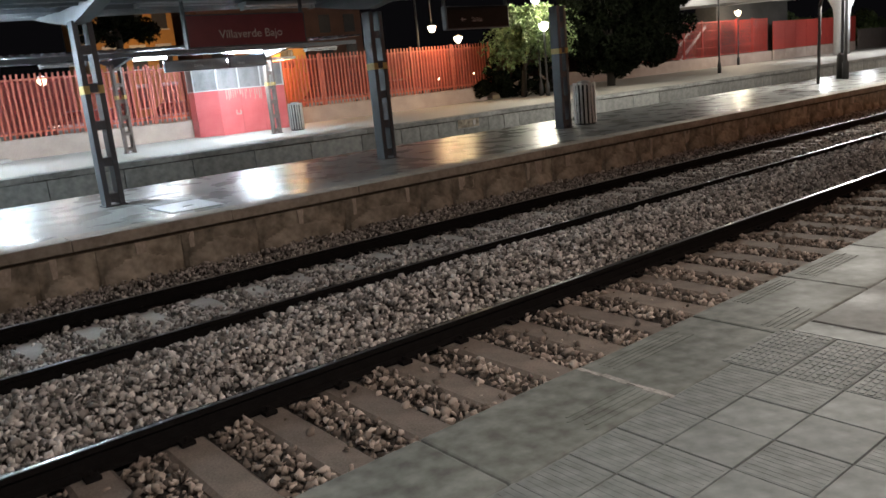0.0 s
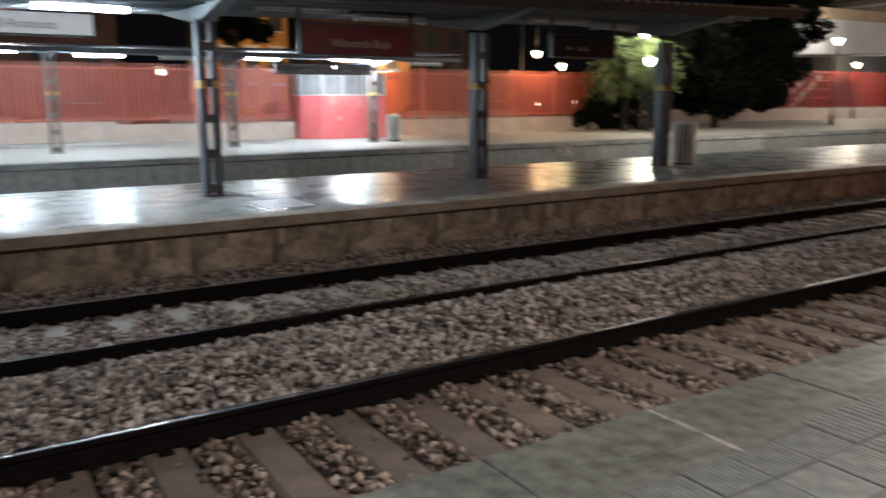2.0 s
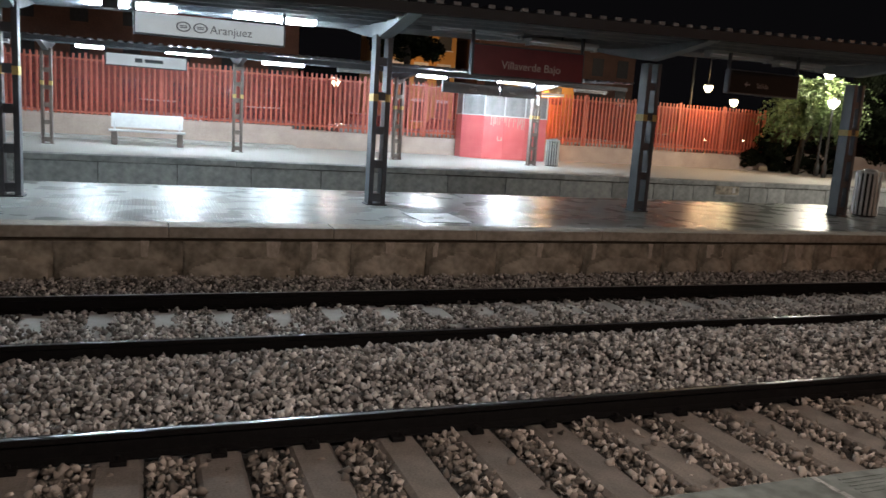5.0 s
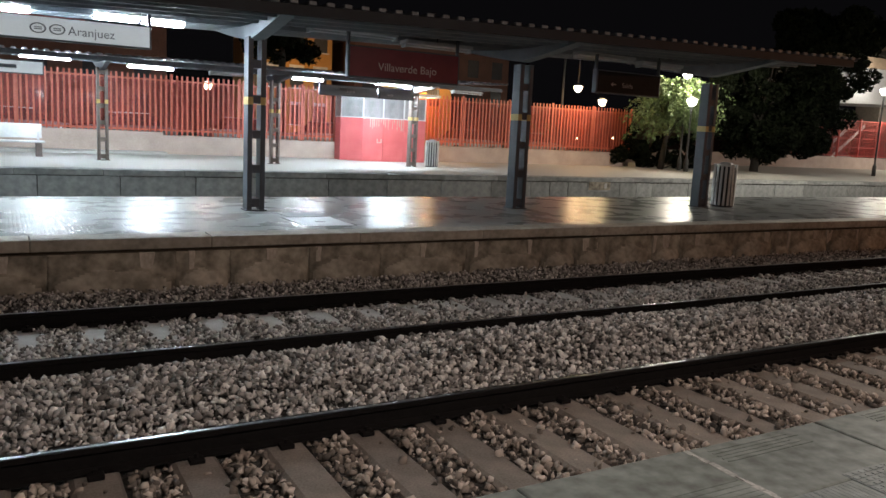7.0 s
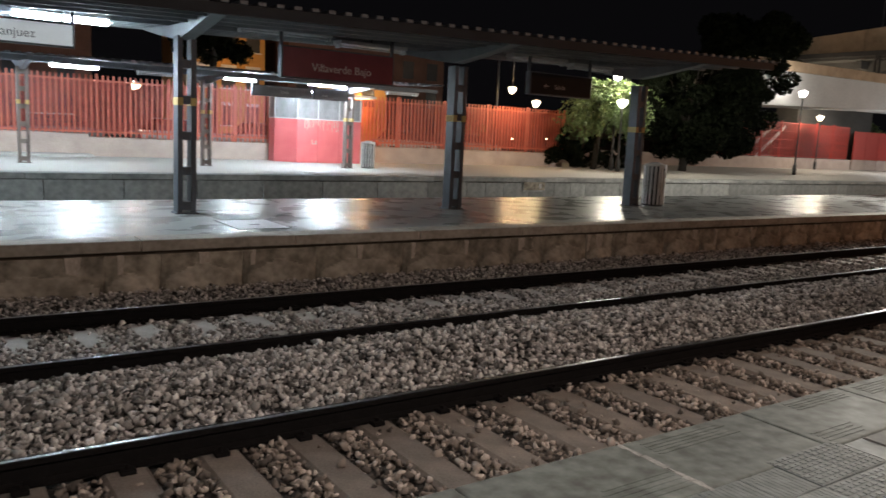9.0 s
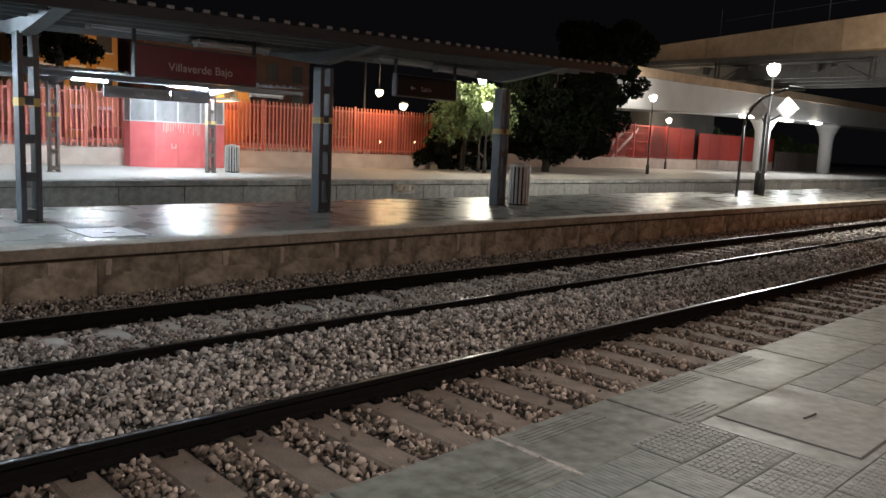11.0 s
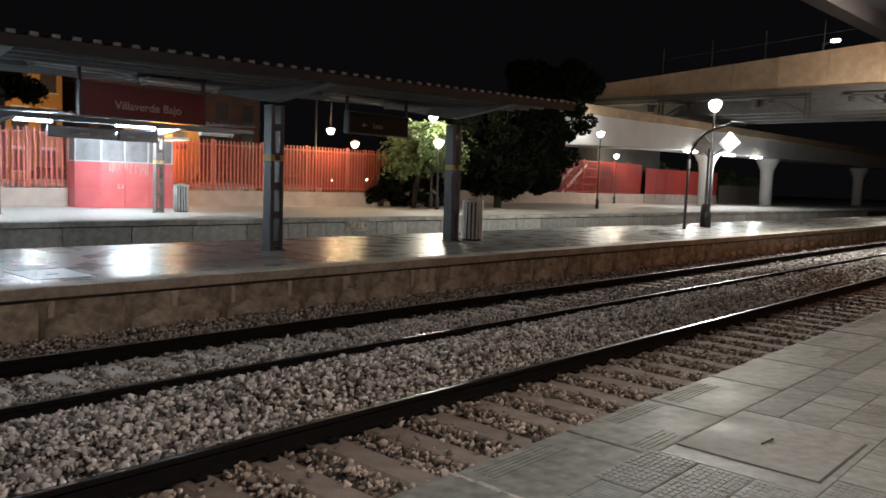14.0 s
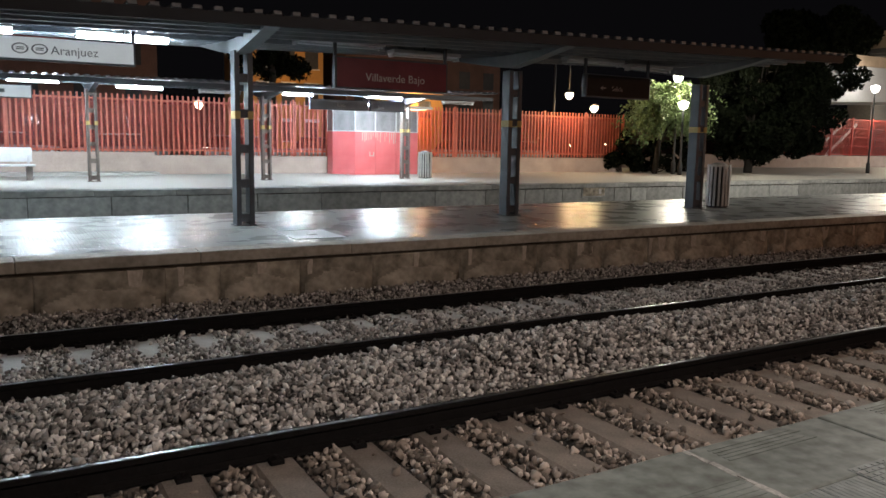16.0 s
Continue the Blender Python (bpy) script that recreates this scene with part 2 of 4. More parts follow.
def lathe(bm, rings, x, y, seg=16):
    """Rings of (radius, height) round an upright axis."""
    loops = []
    for r, z in rings:
        loops.append([bm.verts.new((x + r * math.cos(2 * math.pi * i / seg), y + r * math.sin(2 * math.pi * i / seg), z)) for i in range(seg)])
    for p, q in zip(loops, loops[1:]):
        for i in range(seg):
            bm.faces.new((p[i], p[(i + 1) % seg], q[(i + 1) % seg], q[i]))
    bm.faces.new(loops[0][::-1])
    bm.faces.new(loops[-1])


def mesh_of(name, bm, material, smooth=False):
    me = bpy.data.meshes.new(name)
    bm.to_mesh(me)
    bm.free()
    me.materials.append(material)
    if smooth:
        me.polygons.foreach_set("use_smooth", [True] * len(me.polygons))
    return me


def part(name, bm, material, parent=None, label="", smooth=False):
    ob = new(name, mesh_of(name, bm, material, smooth))
    ob.parent = parent
    if label:
        ob["label"] = label
    return ob


def piece(name, me, parent, m):
    ob = new(name, me)
    ob.parent = parent
    ob.matrix_basis = m
    return ob


def thing(name, label, category, at=(0, 0, 0), group="", kind=""):
    e = new(name)
    e.location = at
    e.empty_display_size = 0.2
    return tagged(e, label, category, group, kind)


def bx(name, dims, material, parent=None, label="", bevel=0.0):
    bm = bmesh.new()
    box(bm, *dims, bevel)
    return part(name, bm, material, parent, label)


def words(name, text, size, at, material, parent, facing=-1):
    c = bpy.data.curves.new(name, "FONT")
    c.body, c.size, c.extrude, c.align_x, c.align_y = text, size, 0.002, "CENTER", "CENTER"
    c.materials.append(material)
    o = new(name, c)
    o.parent = parent
    o.matrix_basis = pose(*at, 90, 0, 0)
    return o

# ---------------------------------------------------------------- levels of the plan
RAIL_Z = -0.60
BED_Z = -0.80
NEAR_EDGE = 2.66
EDGE2, BACK2 = 9.90, 14.85
EDGE3, WALL_Y = 21.6, 30.6
RAILS = (3.476, 5.216, 7.20, 8.94)

# ground under and beyond everything
tagged(bx("ground", (-300, 600, -200, 700, -1.6, -1.2), M_ASPHALT), "dark ground running out into the night", "ground", kind="structure")

# near platform
near = tagged(bx("floor", (-30, 80, -9, 2.11, -0.9, -0.008), M_JOINT2), "grey station platform paved with ribbed tiles", "platform", kind="structure")
near_edge_wall = tagged(bx("wall_near_platform", (-30, 80, 2.11, 2.58, -0.9, -0.115), M_STONE), "stone face of the near platform", "wall", kind="structure")


def slab_mesh(name, sx, sy, sz, material, bevel=0.006):
    bm = bmesh.new()
    box(bm, 0, sx, 0, sy, -sz, 0, bevel)
    return mesh_of(name, bm, material)


# edge slabs of the near platform with worn anti-slip ribs, and the mortar line between two of them
rng = random.Random(4)


def coping_mesh(ribs):
    bm = bmesh.new()
    box(bm, 0, 0.978, 0, 0.545, -0.11, 0, 0.012)
    for y0, x0, x1 in ribs:
        box(bm, x0, x1, y0, y0 + 0.012, 0.0, 0.0025)
    return mesh_of("edge_slab", bm, M_COPING)


copings = [coping_mesh([]),
           coping_mesh([(0.06 + 0.035 * k, 0.50 + 0.03 * k % 0.09, 0.95) for k in range(5)]),
           coping_mesh([(0.36 + 0.03 * k, 0.10, 0.72 - 0.05 * (k % 3)) for k in range(5)]),
           coping_mesh([(0.05 + 0.033 * k, 0.06, 0.40 + 0.04 * (k % 2)) for k in range(4)] + [(0.40 + 0.03 * k, 0.35, 0.9) for k in range(4)])]
for i in range(-8, 34):
    kind_ = (1, 2, 3, 2, 0)[i % 5]
    piece("edge_slab", copings[kind_], near, pose(1.585 + 0.985 * i, 2.115, rng.uniform(-0.003, 0.003)))
long_slab = slab_mesh("edge_slab", 45, 0.545, 0.11, M_COPING, 0.012)
piece("edge_slab", long_slab, near, pose(35.1, 2.115, 0))
bm = bmesh.new()
for k in range(11):
    e0, e1 = rng.uniform(-0.012, 0.008), rng.uniform(-0.008, 0.014)
    box(bm, 2.555 + e0, 2.578 + e1, 2.10 + 0.05 * k, 2.15 + 0.05 * k, -0.02, 0.002 + rng.uniform(0, 0.004), 0.002)
part("mortar_line", bm, M_MORTAR, near, "pale mortar line across the platform edge")


# paving: a ribbed row along the edge, then rows of square tiles, some with a grid of raised bars
def tile_mesh(sx, sy, style):
    bm = bmesh.new()
    box(bm, 0.004, sx - 0.004, 0.004, sy - 0.004, -0.012, 0.0, 0.003)
    if style == "ribs":
        n = int(sx / 0.03)
        for k in range(n):
            u = 0.012 + k * (sx - 0.02) / n
            box(bm, u, u + 0.018, 0.012, sy - 0.012, 0.0, 0.0012)
    if style == "bars":
        for a in range(6):
            for c in range(8):
                u, v = 0.012 + a * (sx - 0.02) / 6, 0.012 + c * (sy - 0.02) / 8
                box(bm, u, u + 0.036, v, v + 0.022, 0.0, 0.0035)
    return mesh_of("tile", bm, M_TILE)


TS = 0.29
strip_tile, plain_tile, rib_tile, bar_tile = tile_mesh(TS, 0.232, "ribs"), tile_mesh(TS, TS, ""), tile_mesh(TS, TS, "ribs"), tile_mesh(TS, TS, "bars")
row_y = 2.112
for j in range(7):
    h = 0.232 if j == 0 else TS
    row_y -= h
    for i in range(-8, 30):
        x = 2.47 + TS * i
        if 3.74 < x + TS / 2 < 4.70 and row_y + h / 2 > 1.3:
            continue
        bars = 2.95 < x < 3.8 and j < 5 or x > 4.4 and row_y < 1.4 and (i + j) % 4 == 0
        piece("tile", bar_tile if bars else (strip_tile if j == 0 else (rib_tile if (i * 5 + j * 3) % 7 < 3 else plain_tile)), near, pose(x, row_y, rng.uniform(-0.003, 0.002)))
x_end = 2.47 + TS * 30
bm = bmesh.new()
box(bm, x_end, 80, -9, 2.105, -0.012, 0.0)
box(bm, -30, 2.47 - 8 * TS, -9, 2.105, -0.012, 0.0)
box(bm, 2.47 - 8 * TS, x_end, -9, row_y, -0.012, 0.0)
part("paving", bm, M_TILE, near)

hatch = thing("manhole_cover", "pale worn concrete cover with an iron handle set in the platform", "manhole cover", (3.8, 1.33, 0))
bx("surround", (-0.166, 0.986, -0.026, 0.778, -0.012, -0.001), M_TILE, hatch)
bx("seam", (0.012, 0.852, 0.012, 0.772, -0.012, 0.0015), M_JOINT, hatch, "dark open seam")
bx("cover", (0.022, 0.842, 0.024, 0.768, -0.012, 0.005), M_HATCH, hatch, bevel=0.003)
bm = bmesh.new()
rod(bm, (0.37, 0.43, 0.008), (0.50, 0.42, 0.010), 0.007)
part("handle", bm, M_BLACK, hatch, "dark iron handle")

# ---------------------------------------------------------------- tracks
def rail_profile():
    half = [(0.0, 0.0), (0.036, 0.0), (0.036, -0.035), (0.010, -0.05), (0.009, -0.135), (0.068, -0.152), (0.068, -0.168), (0, -0.168)]
    return [(y, z) for y, z in half[1:-1]] + [(-y, z) for y, z in half[1:-1][::-1]]


sleeper_bm = bmesh.new()
prism(sleeper_bm, [(-0.15, -0.2), (0.15, -0.2), (0.15, -0.03), (0.12, 0), (-0.12, 0), (-0.15, -0.03)], "y", -1.3, 1.3)
sleeper_me = mesh_of("sleeper", sleeper_bm, M_SLEEPER)
# far track sleepers: lamplight painted in as a paler copy of the concrete
pale_sleeper_me = sleeper_me.copy()
pale_sleeper_me.materials[0] = M_SLEEPER2
clip_bm = bmesh.new()
box(clip_bm, -0.05, 0.05, 0.075, 0.16, 0.0, 0.035, 0.008)
rod(clip_bm, (0, 0.11, 0.03), (0, 0.11, 0.06), 0.016, seg=6)
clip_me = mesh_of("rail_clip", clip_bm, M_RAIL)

SLEEPER_TOP = RAIL_Z - 0.168
for ya, yb, x_first in ((RAILS[0], RAILS[1], -0.41), (RAILS[2], RAILS[3], -0.68)):
    track = thing("railway_track", "rusty steel rails with worn bright heads on concrete sleepers", "railway track", (0, (ya + yb) / 2, SLEEPER_TOP), "tracks")
    for y in (ya, yb):
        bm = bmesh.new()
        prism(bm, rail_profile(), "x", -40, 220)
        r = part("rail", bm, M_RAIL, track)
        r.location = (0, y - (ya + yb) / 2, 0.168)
        bm = bmesh.new()
        box(bm, -40, 220, -0.017, 0.017, 0.0, 0.003)
        part("rail_head", bm, M_RAILTOP, r, "bright worn running surface")
    for i in range(-16, 130):
        piece("sleeper", sleeper_me if ya < 5 else pale_sleeper_me, track, pose(x_first + 0.605 * i, 0, rng.uniform(-0.006, 0.004), 0, 0, rng.uniform(-0.4, 0.4)))
        if -6 < i < 24:
            for y in (ya, yb):
                for turn in (0, 180):
                    piece("rail_clip", clip_me, track, pose(x_first + 0.605 * i, y - (ya + yb) / 2, 0, 0, 0, turn))


# ---------------------------------------------------------------- ballast
def bed_height(x, y):
    """Top of the ballast: level in the tracks, heaped between them, rising to the platform faces."""
    n = 0.025 * noise.noise((x * 0.9, y * 1.6, 0))
    if y < 5.4:
        return -0.795 + n * 0.6
    if y < 7.05:
        rise = 0.06 + 0.12 * min(1, max(0, (x + 1.5) / 5))
        u = (y - 5.4) / 1.65
        s = min(1, u / 0.60)
        e = 1 - max(0, (u - 0.72) / 0.28) ** 1.5 * 0.45
        return -0.80 + rise * (s * s * (3 - 2 * s)) * e + n
    if y < 9.1:
        return -0.795 + 0.04 * min(1, max(0, (8.30 - y) / 0.3)) + n * 0.6
    u = min(1, (y - 9.1) / 0.7)
    return -0.80 + 0.16 * u + n


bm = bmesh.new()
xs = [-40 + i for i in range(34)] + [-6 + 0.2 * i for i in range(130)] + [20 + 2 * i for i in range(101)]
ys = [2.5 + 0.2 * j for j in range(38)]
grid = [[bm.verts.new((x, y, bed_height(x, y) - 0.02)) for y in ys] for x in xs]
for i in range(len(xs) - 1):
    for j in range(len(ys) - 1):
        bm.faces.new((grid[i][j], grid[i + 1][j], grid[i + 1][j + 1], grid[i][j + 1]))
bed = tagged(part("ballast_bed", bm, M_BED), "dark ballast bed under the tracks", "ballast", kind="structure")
bm = bmesh.new()
box(bm, -40, 220, BACK2 - 0.1, EDGE3 + 0.1, -1.1, -0.85)
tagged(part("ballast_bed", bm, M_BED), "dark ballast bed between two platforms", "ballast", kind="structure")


def stone_template(seed):
    r = random.Random(seed)
    b = bmesh.new()
    for _ in range(9):
        v = Vector((r.gauss(0, 1), r.gauss(0, 1), r.gauss(0, 1))).normalized()
        b.verts.new((v.x * 1.0, v.y * 0.8, v.z * 0.65))
    g = bmesh.ops.convex_hull(b, input=b.verts)
    bmesh.ops.delete(b, geom=[v for v in b.verts if not v.link_faces], context="VERTS")
    bmesh.ops.triangulate(b, faces=b.faces)
    b.verts.index_update()
    v = np.array([tuple(p.co) for p in b.verts])
    f = np.array([[p.index for p in fc.verts] for fc in b.faces])
    b.free()
    return v, f


TEMPLATES = [stone_template(k) for k in range(12)]


def scatter(name, label, places, sizes, seed, material):
    """Loose stones joined into one mesh."""
    r = np.random.RandomState(seed)
    allv, allf, base = [], [], 0
    kind = r.randint(0, len(TEMPLATES), len(places))
    for k, (tv, tf) in enumerate(TEMPLATES):
        idx = np.nonzero(kind == k)[0]
        if not len(idx):
            continue
        q = r.normal(size=(len(idx), 4))
        q /= np.linalg.norm(q, axis=1)[:, None]
        w, x, y, z = q.T
        R = np.stack([1 - 2 * (y * y + z * z), 2 * (x * y - z * w), 2 * (x * z + y * w),
                      2 * (x * y + z * w), 1 - 2 * (x * x + z * z), 2 * (y * z - x * w),
                      2 * (x * z - y * w), 2 * (y * z + x * w), 1 - 2 * (x * x + y * y)], 1).reshape(-1, 3, 3)
        v = np.einsum("nij,mj->nmi", R, tv) * sizes[idx][:, None, None] + places[idx][:, None, :]
        f = tf[None] + (base + np.arange(len(idx)) * len(tv))[:, None, None]
        allv.append(v.reshape(-1, 3))
        allf.append(f.reshape(-1, 3))
        base += len(idx) * len(tv)
    v, f = np.concatenate(allv), np.concatenate(allf)
    me = bpy.data.meshes.new(name)
    me.vertices.add(len(v))
    me.vertices.foreach_set("co", v.ravel())
    me.loops.add(f.size)
    me.loops.foreach_set("vertex_index", f.ravel().astype(np.int32))
    me.polygons.add(len(f))
    me.polygons.foreach_set("loop_start", np.arange(0, f.size, 3, dtype=np.int32))
    me.update(calc_edges=True)
    me.materials.append(material)
    return tagged(new(name, me), label, "ballast", kind="stuff")


def stones(x0, x1, y0, y1, per_m2, size, seed, first=None):
    """Places for stones on the bed; on a track they keep off the sleepers."""
    r = np.random.RandomState(seed)
    n = int((x1 - x0) * (y1 - y0) * per_m2)
    x, y = r.uniform(x0, x1, n), r.uniform(y0, y1, n)
    if first is not None:
        d = np.abs((x - first + 0.3025) % 0.605 - 0.3025)
        keep = (d > np.where(y > 7, 0.10, 0.165)) | (r.uniform(size=n) < np.where((y > 7) & (y < 8.2), 0.8, 0.05))
        x, y = x[keep], y[keep]
    s = size * np.clip(r.lognormal(-0.05, 0.28, len(x)), 0.5, 1.7)
    z = np.array([bed_height(a, b) for a, b in zip(x, y)]) + r.uniform(-0.03, 0.05, len(x))
    return np.stack([x, y, z], 1), s


def field(where, x0, x1, per, size, seed):
    tracks_ = [stones(x0, x1, 2.7, 5.13, per, size, seed, -0.41)]
    # beyond the heap, lamplight on the stones is put into this paler colour
    heap = [stones(x0, x1, 5.29, 7.10, per * 1.3, size * 0.98, seed + 1), stones(x0, x1, 7.28, 8.86, per, size * 0.9, seed + 2, -0.68),
            stones(x0, x1, 9.02, 9.85, per * 1.6, size * 0.75, seed + 3)]
    for label, sets, material in (("brown-stained ballast stones between the sleepers " + where, tracks_, M_BALLAST), ("pale ballast stones, clean in the heap, paler for lamplight beyond it, " + where, heap, M_HEAP)):
        scatter("ballast", label, np.concatenate([p for p, _ in sets]), np.concatenate([q for _, q in sets]), seed, material)


field("near the platform", -5, 15, 720, 0.0345, 11)
field("further along", 15, 48, 260, 0.043, 31)

# ---------------------------------------------------------------- middle platform
mid = tagged(bx("pavement", (-40, 200, EDGE2 + 0.30, BACK2, -0.9, -0.004), M_PLAT), "damp shiny grey paving of the middle platform", "platform", kind="structure")
wall2 = tagged(bx("wall_platform", (-40, 200, EDGE2 + 0.10, EDGE2 + 0.298, -0.95, -0.142), M_BACKSTONE), "stained stone face of the middle platform", "wall", kind="structure")
block_meshes = []
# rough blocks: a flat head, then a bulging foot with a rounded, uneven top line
for k in range(5):
    w = (1.22, 0.66, 1.05, 0.52, 1.42)[k]
    foot = (-0.35, -0.40, -0.33, -0.44, -0.37)[k]
    bm = bmesh.new()
    nx, nz = 44, 28
    grid = []
    for c in range(nz + 1):
        z = -0.19 - 0.59 * c / nz
        line = []
        for a in range(nx + 1):
            u = a / nx
            across = max(0.0, 1 - abs(2 * u - 1) ** 3.0)
            top = foot + 0.03 * noise.noise((u * w * 4, 3.1 * k, 0)) - 0.11 * (1 - across)
            s = min(1.0, max(0.0, (top - z) / 0.085))
            out = 0.075 * math.sqrt(s) * across ** 0.5 + 0.02 * noise.noise((u * w * 6 + 9 * k, z * 7, k))
            line.append(bm.verts.new((0.0015 + u * (w - 0.003), -out, z)))
        grid.append(line)
    for c in range(nz):
        for a in range(nx):
            bm.faces.new((grid[c][a], grid[c + 1][a], grid[c + 1][a + 1], grid[c][a + 1]))
    rim = [grid[0][a] for a in range(nx + 1)] + [grid[c][nx] for c in range(1, nz + 1)] + [grid[nz][a] for a in range(nx - 1, -1, -1)] + [grid[c][0] for c in range(nz - 1, 0, -1)]
    back = [bm.verts.new((v.co.x, 0.10, v.co.z)) for v in rim]
    for a in range(len(rim)):
        n_ = (a + 1) % len(rim)
        bm.faces.new((rim[a], rim[n_], back[n_], back[a]))
    bmesh.ops.recalc_face_normals(bm, faces=bm.faces[:])
    # light on the bulge is painted in: foot faces take a paler colour
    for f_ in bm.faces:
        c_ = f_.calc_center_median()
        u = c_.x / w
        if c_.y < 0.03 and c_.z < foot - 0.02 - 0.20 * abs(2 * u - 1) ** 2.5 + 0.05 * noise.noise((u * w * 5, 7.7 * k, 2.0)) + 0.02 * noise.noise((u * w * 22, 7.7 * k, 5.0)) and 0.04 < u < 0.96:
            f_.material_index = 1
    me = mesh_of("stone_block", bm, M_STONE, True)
    me.materials.append(M_FOOT_LIT)
    block_meshes.append((w, me))
lip_me = slab_mesh("edge_stone", 1.996, 0.42, 0.14, M_LIP, 0.014)
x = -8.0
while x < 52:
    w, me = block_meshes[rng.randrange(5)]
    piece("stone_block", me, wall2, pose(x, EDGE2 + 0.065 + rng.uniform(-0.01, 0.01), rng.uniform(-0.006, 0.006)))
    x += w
# pale lime streaks run down from the joints of the lip
for k in range(5):
    bm = bmesh.new()
    h = (0.30, 0.42, 0.22, 0.38, 0.27)[k]
    w = (0.04, 0.07, 0.05, 0.035, 0.09)[k]
    prism(bm, [(-w, -0.19), (-w * 0.9, -0.19 - h * 0.5), (-w * 0.7, -0.19 - h), (w * 0.5, -0.19 - h * 0.93), (w * 0.8, -0.19 - h * 0.4), (w, -0.19)], "y", 0.0, 0.07)
    block_meshes.append((0, mesh_of("lime_streak", bm, M_STREAK)))
for k in range(24):
    x = rng.uniform(-4.5, 24)
    piece("lime_streak", block_meshes[5 + k % 5][1], wall2, pose(x, EDGE2 + 0.050 + rng.uniform(-0.008, 0.006), 0))
for i in range(-4, 30):
    piece("edge_stone", lip_me, mid, pose(2.0 * i, EDGE2 - 0.03 + rng.uniform(-0.004, 0.004), 0.003 + rng.uniform(-0.003, 0.003)))
bm = bmesh.new()
box(bm, 60, 200, EDGE2 - 0.03, EDGE2 + 0.39, -0.14, 0.003)
part("edge_stone", bm, M_LIP, mid)
# ribbed warning strip
bm = bmesh.new()
for i in range(160):
    x0 = -5.4 + i * 0.05
    prism(bm, [(x0, -0.006), (x0 + 0.04, -0.006), (x0 + 0.033, -0.0034), (x0 + 0.007, -0.0034)], "y", 10.40, 12.9)
part("ribbed_strip", bm, M_PLAT, mid)
plate = thing("access_cover", "pale square access cover lying in the platform paving", "manhole cover", (3.48, 10.63, 0))
bx("cover", (0, 0.76, 0, 1.0, -0.004, 0.002), M_WHITEPAINT, plate, bevel=0.002)
bx("frame", (-0.025, 0.785, -0.03, 1.03, -0.005, -0.002), M_JOINT2, plate, "dark frame")
bx("handle_slot", (0.32, 0.46, 0.40, 0.48, 0.002, 0.005), M_STEEL, plate)
bx("second_cover", (0.10, 0.70, 1.08, 1.62, -0.005, 0.000), M_PANEL, plate, bevel=0.003)

# ---------------------------------------------------------------- far platform
far = tagged(bx("pavement", (-40, 200, EDGE3 + 0.30, 60, -0.95, -0.004), M_PLAT3), "pale concrete paving of the far platform", "platform", kind="structure")
wall3 = tagged(bx("wall_platform", (-40, 200, EDGE3 + 0.11, EDGE3 + 0.298, -1.0, -0.16), M_JOINT), "stained concrete panels facing the far platform", "wall", kind="structure")
panel_me = []
for w in (1.9, 1.2, 0.8):
    bm = bmesh.new()
    box(bm, 0.01, w - 0.01, 0, 0.08, -0.95, -0.165, 0.01)
    panel_me.append((w, mesh_of("concrete_panel", bm, M_PANEL)))
x = -9.0
while x < 85:
    w, me = panel_me[0 if x < 12 else rng.randrange(3)]
    piece("concrete_panel", me, wall3, pose(x, EDGE3 + 0.05 + rng.uniform(-0.01, 0.01), 0))
    x += w
lip3 = slab_mesh("edge_slab", 1.99, 0.6, 0.15, M_PANEL, 0.012)
for i in range(-5, 45):
    piece("edge_slab", lip3, far, pose(2.0 * i, EDGE3 - 0.02, 0.003 + rng.uniform(-0.004, 0.004)))

wall_low = tagged(bx("wall_boundary", (5.0, 28.0, WALL_Y, WALL_Y + 0.3, -0.1, 0.65), M_WALL), "low rendered wall along the far platform", "wall", kind="structure")
bx("coping", (5.0, 28.0, WALL_Y - 0.02, WALL_Y + 0.32, 0.65, 0.69), M_WALL, wall_low, bevel=0.01)
bx("raised_length", (-40, 4.998, WALL_Y - 0.03, WALL_Y + 0.3, -0.1, 0.80), M_WALL, wall_low, "taller length of the wall")
step = tagged(bx("step", (-6, 5.0, WALL_Y - 1.0, WALL_Y - 0.032, -0.004, 0.10), M_PLAT3, bevel=0.01), "low concrete step along the wall", "step", kind="structure")

# ---------------------------------------------------------------- platform roofs
def column_parts(owner, height, leg, gap, deep, material, bands):
    """Two legs tied by flat battens, with a painted band, on a foot plate."""
    w = 2 * leg + gap
    for s in (-1, 1):
        bm = bmesh.new()
        a, b = (-w / 2, -w / 2 + leg) if s < 0 else (w / 2 - leg, w / 2)
        box(bm, a, b, -deep / 2, deep / 2, 0.0, height, 0.006)
        part("leg", bm, material, owner)
        bx("painted_band", (a - 0.003, b + 0.003, -deep / 2 - 0.003, deep / 2 + 0.003, 1.69, 1.81), M_YELLOW, owner, "worn yellow band")
    z = 0.06
    while z < height - 0.1:
        bx("batten", (-gap / 2 - 0.01, gap / 2 + 0.01, -deep / 2 + 0.02, deep / 2 - 0.02, z, z + 0.13), material, owner)
        z += bands
    bx("foot_plate", (-w / 2 - 0.03, w / 2 + 0.03, -deep / 2 - 0.03, deep / 2 + 0.03, 0, 0.018), material, owner)


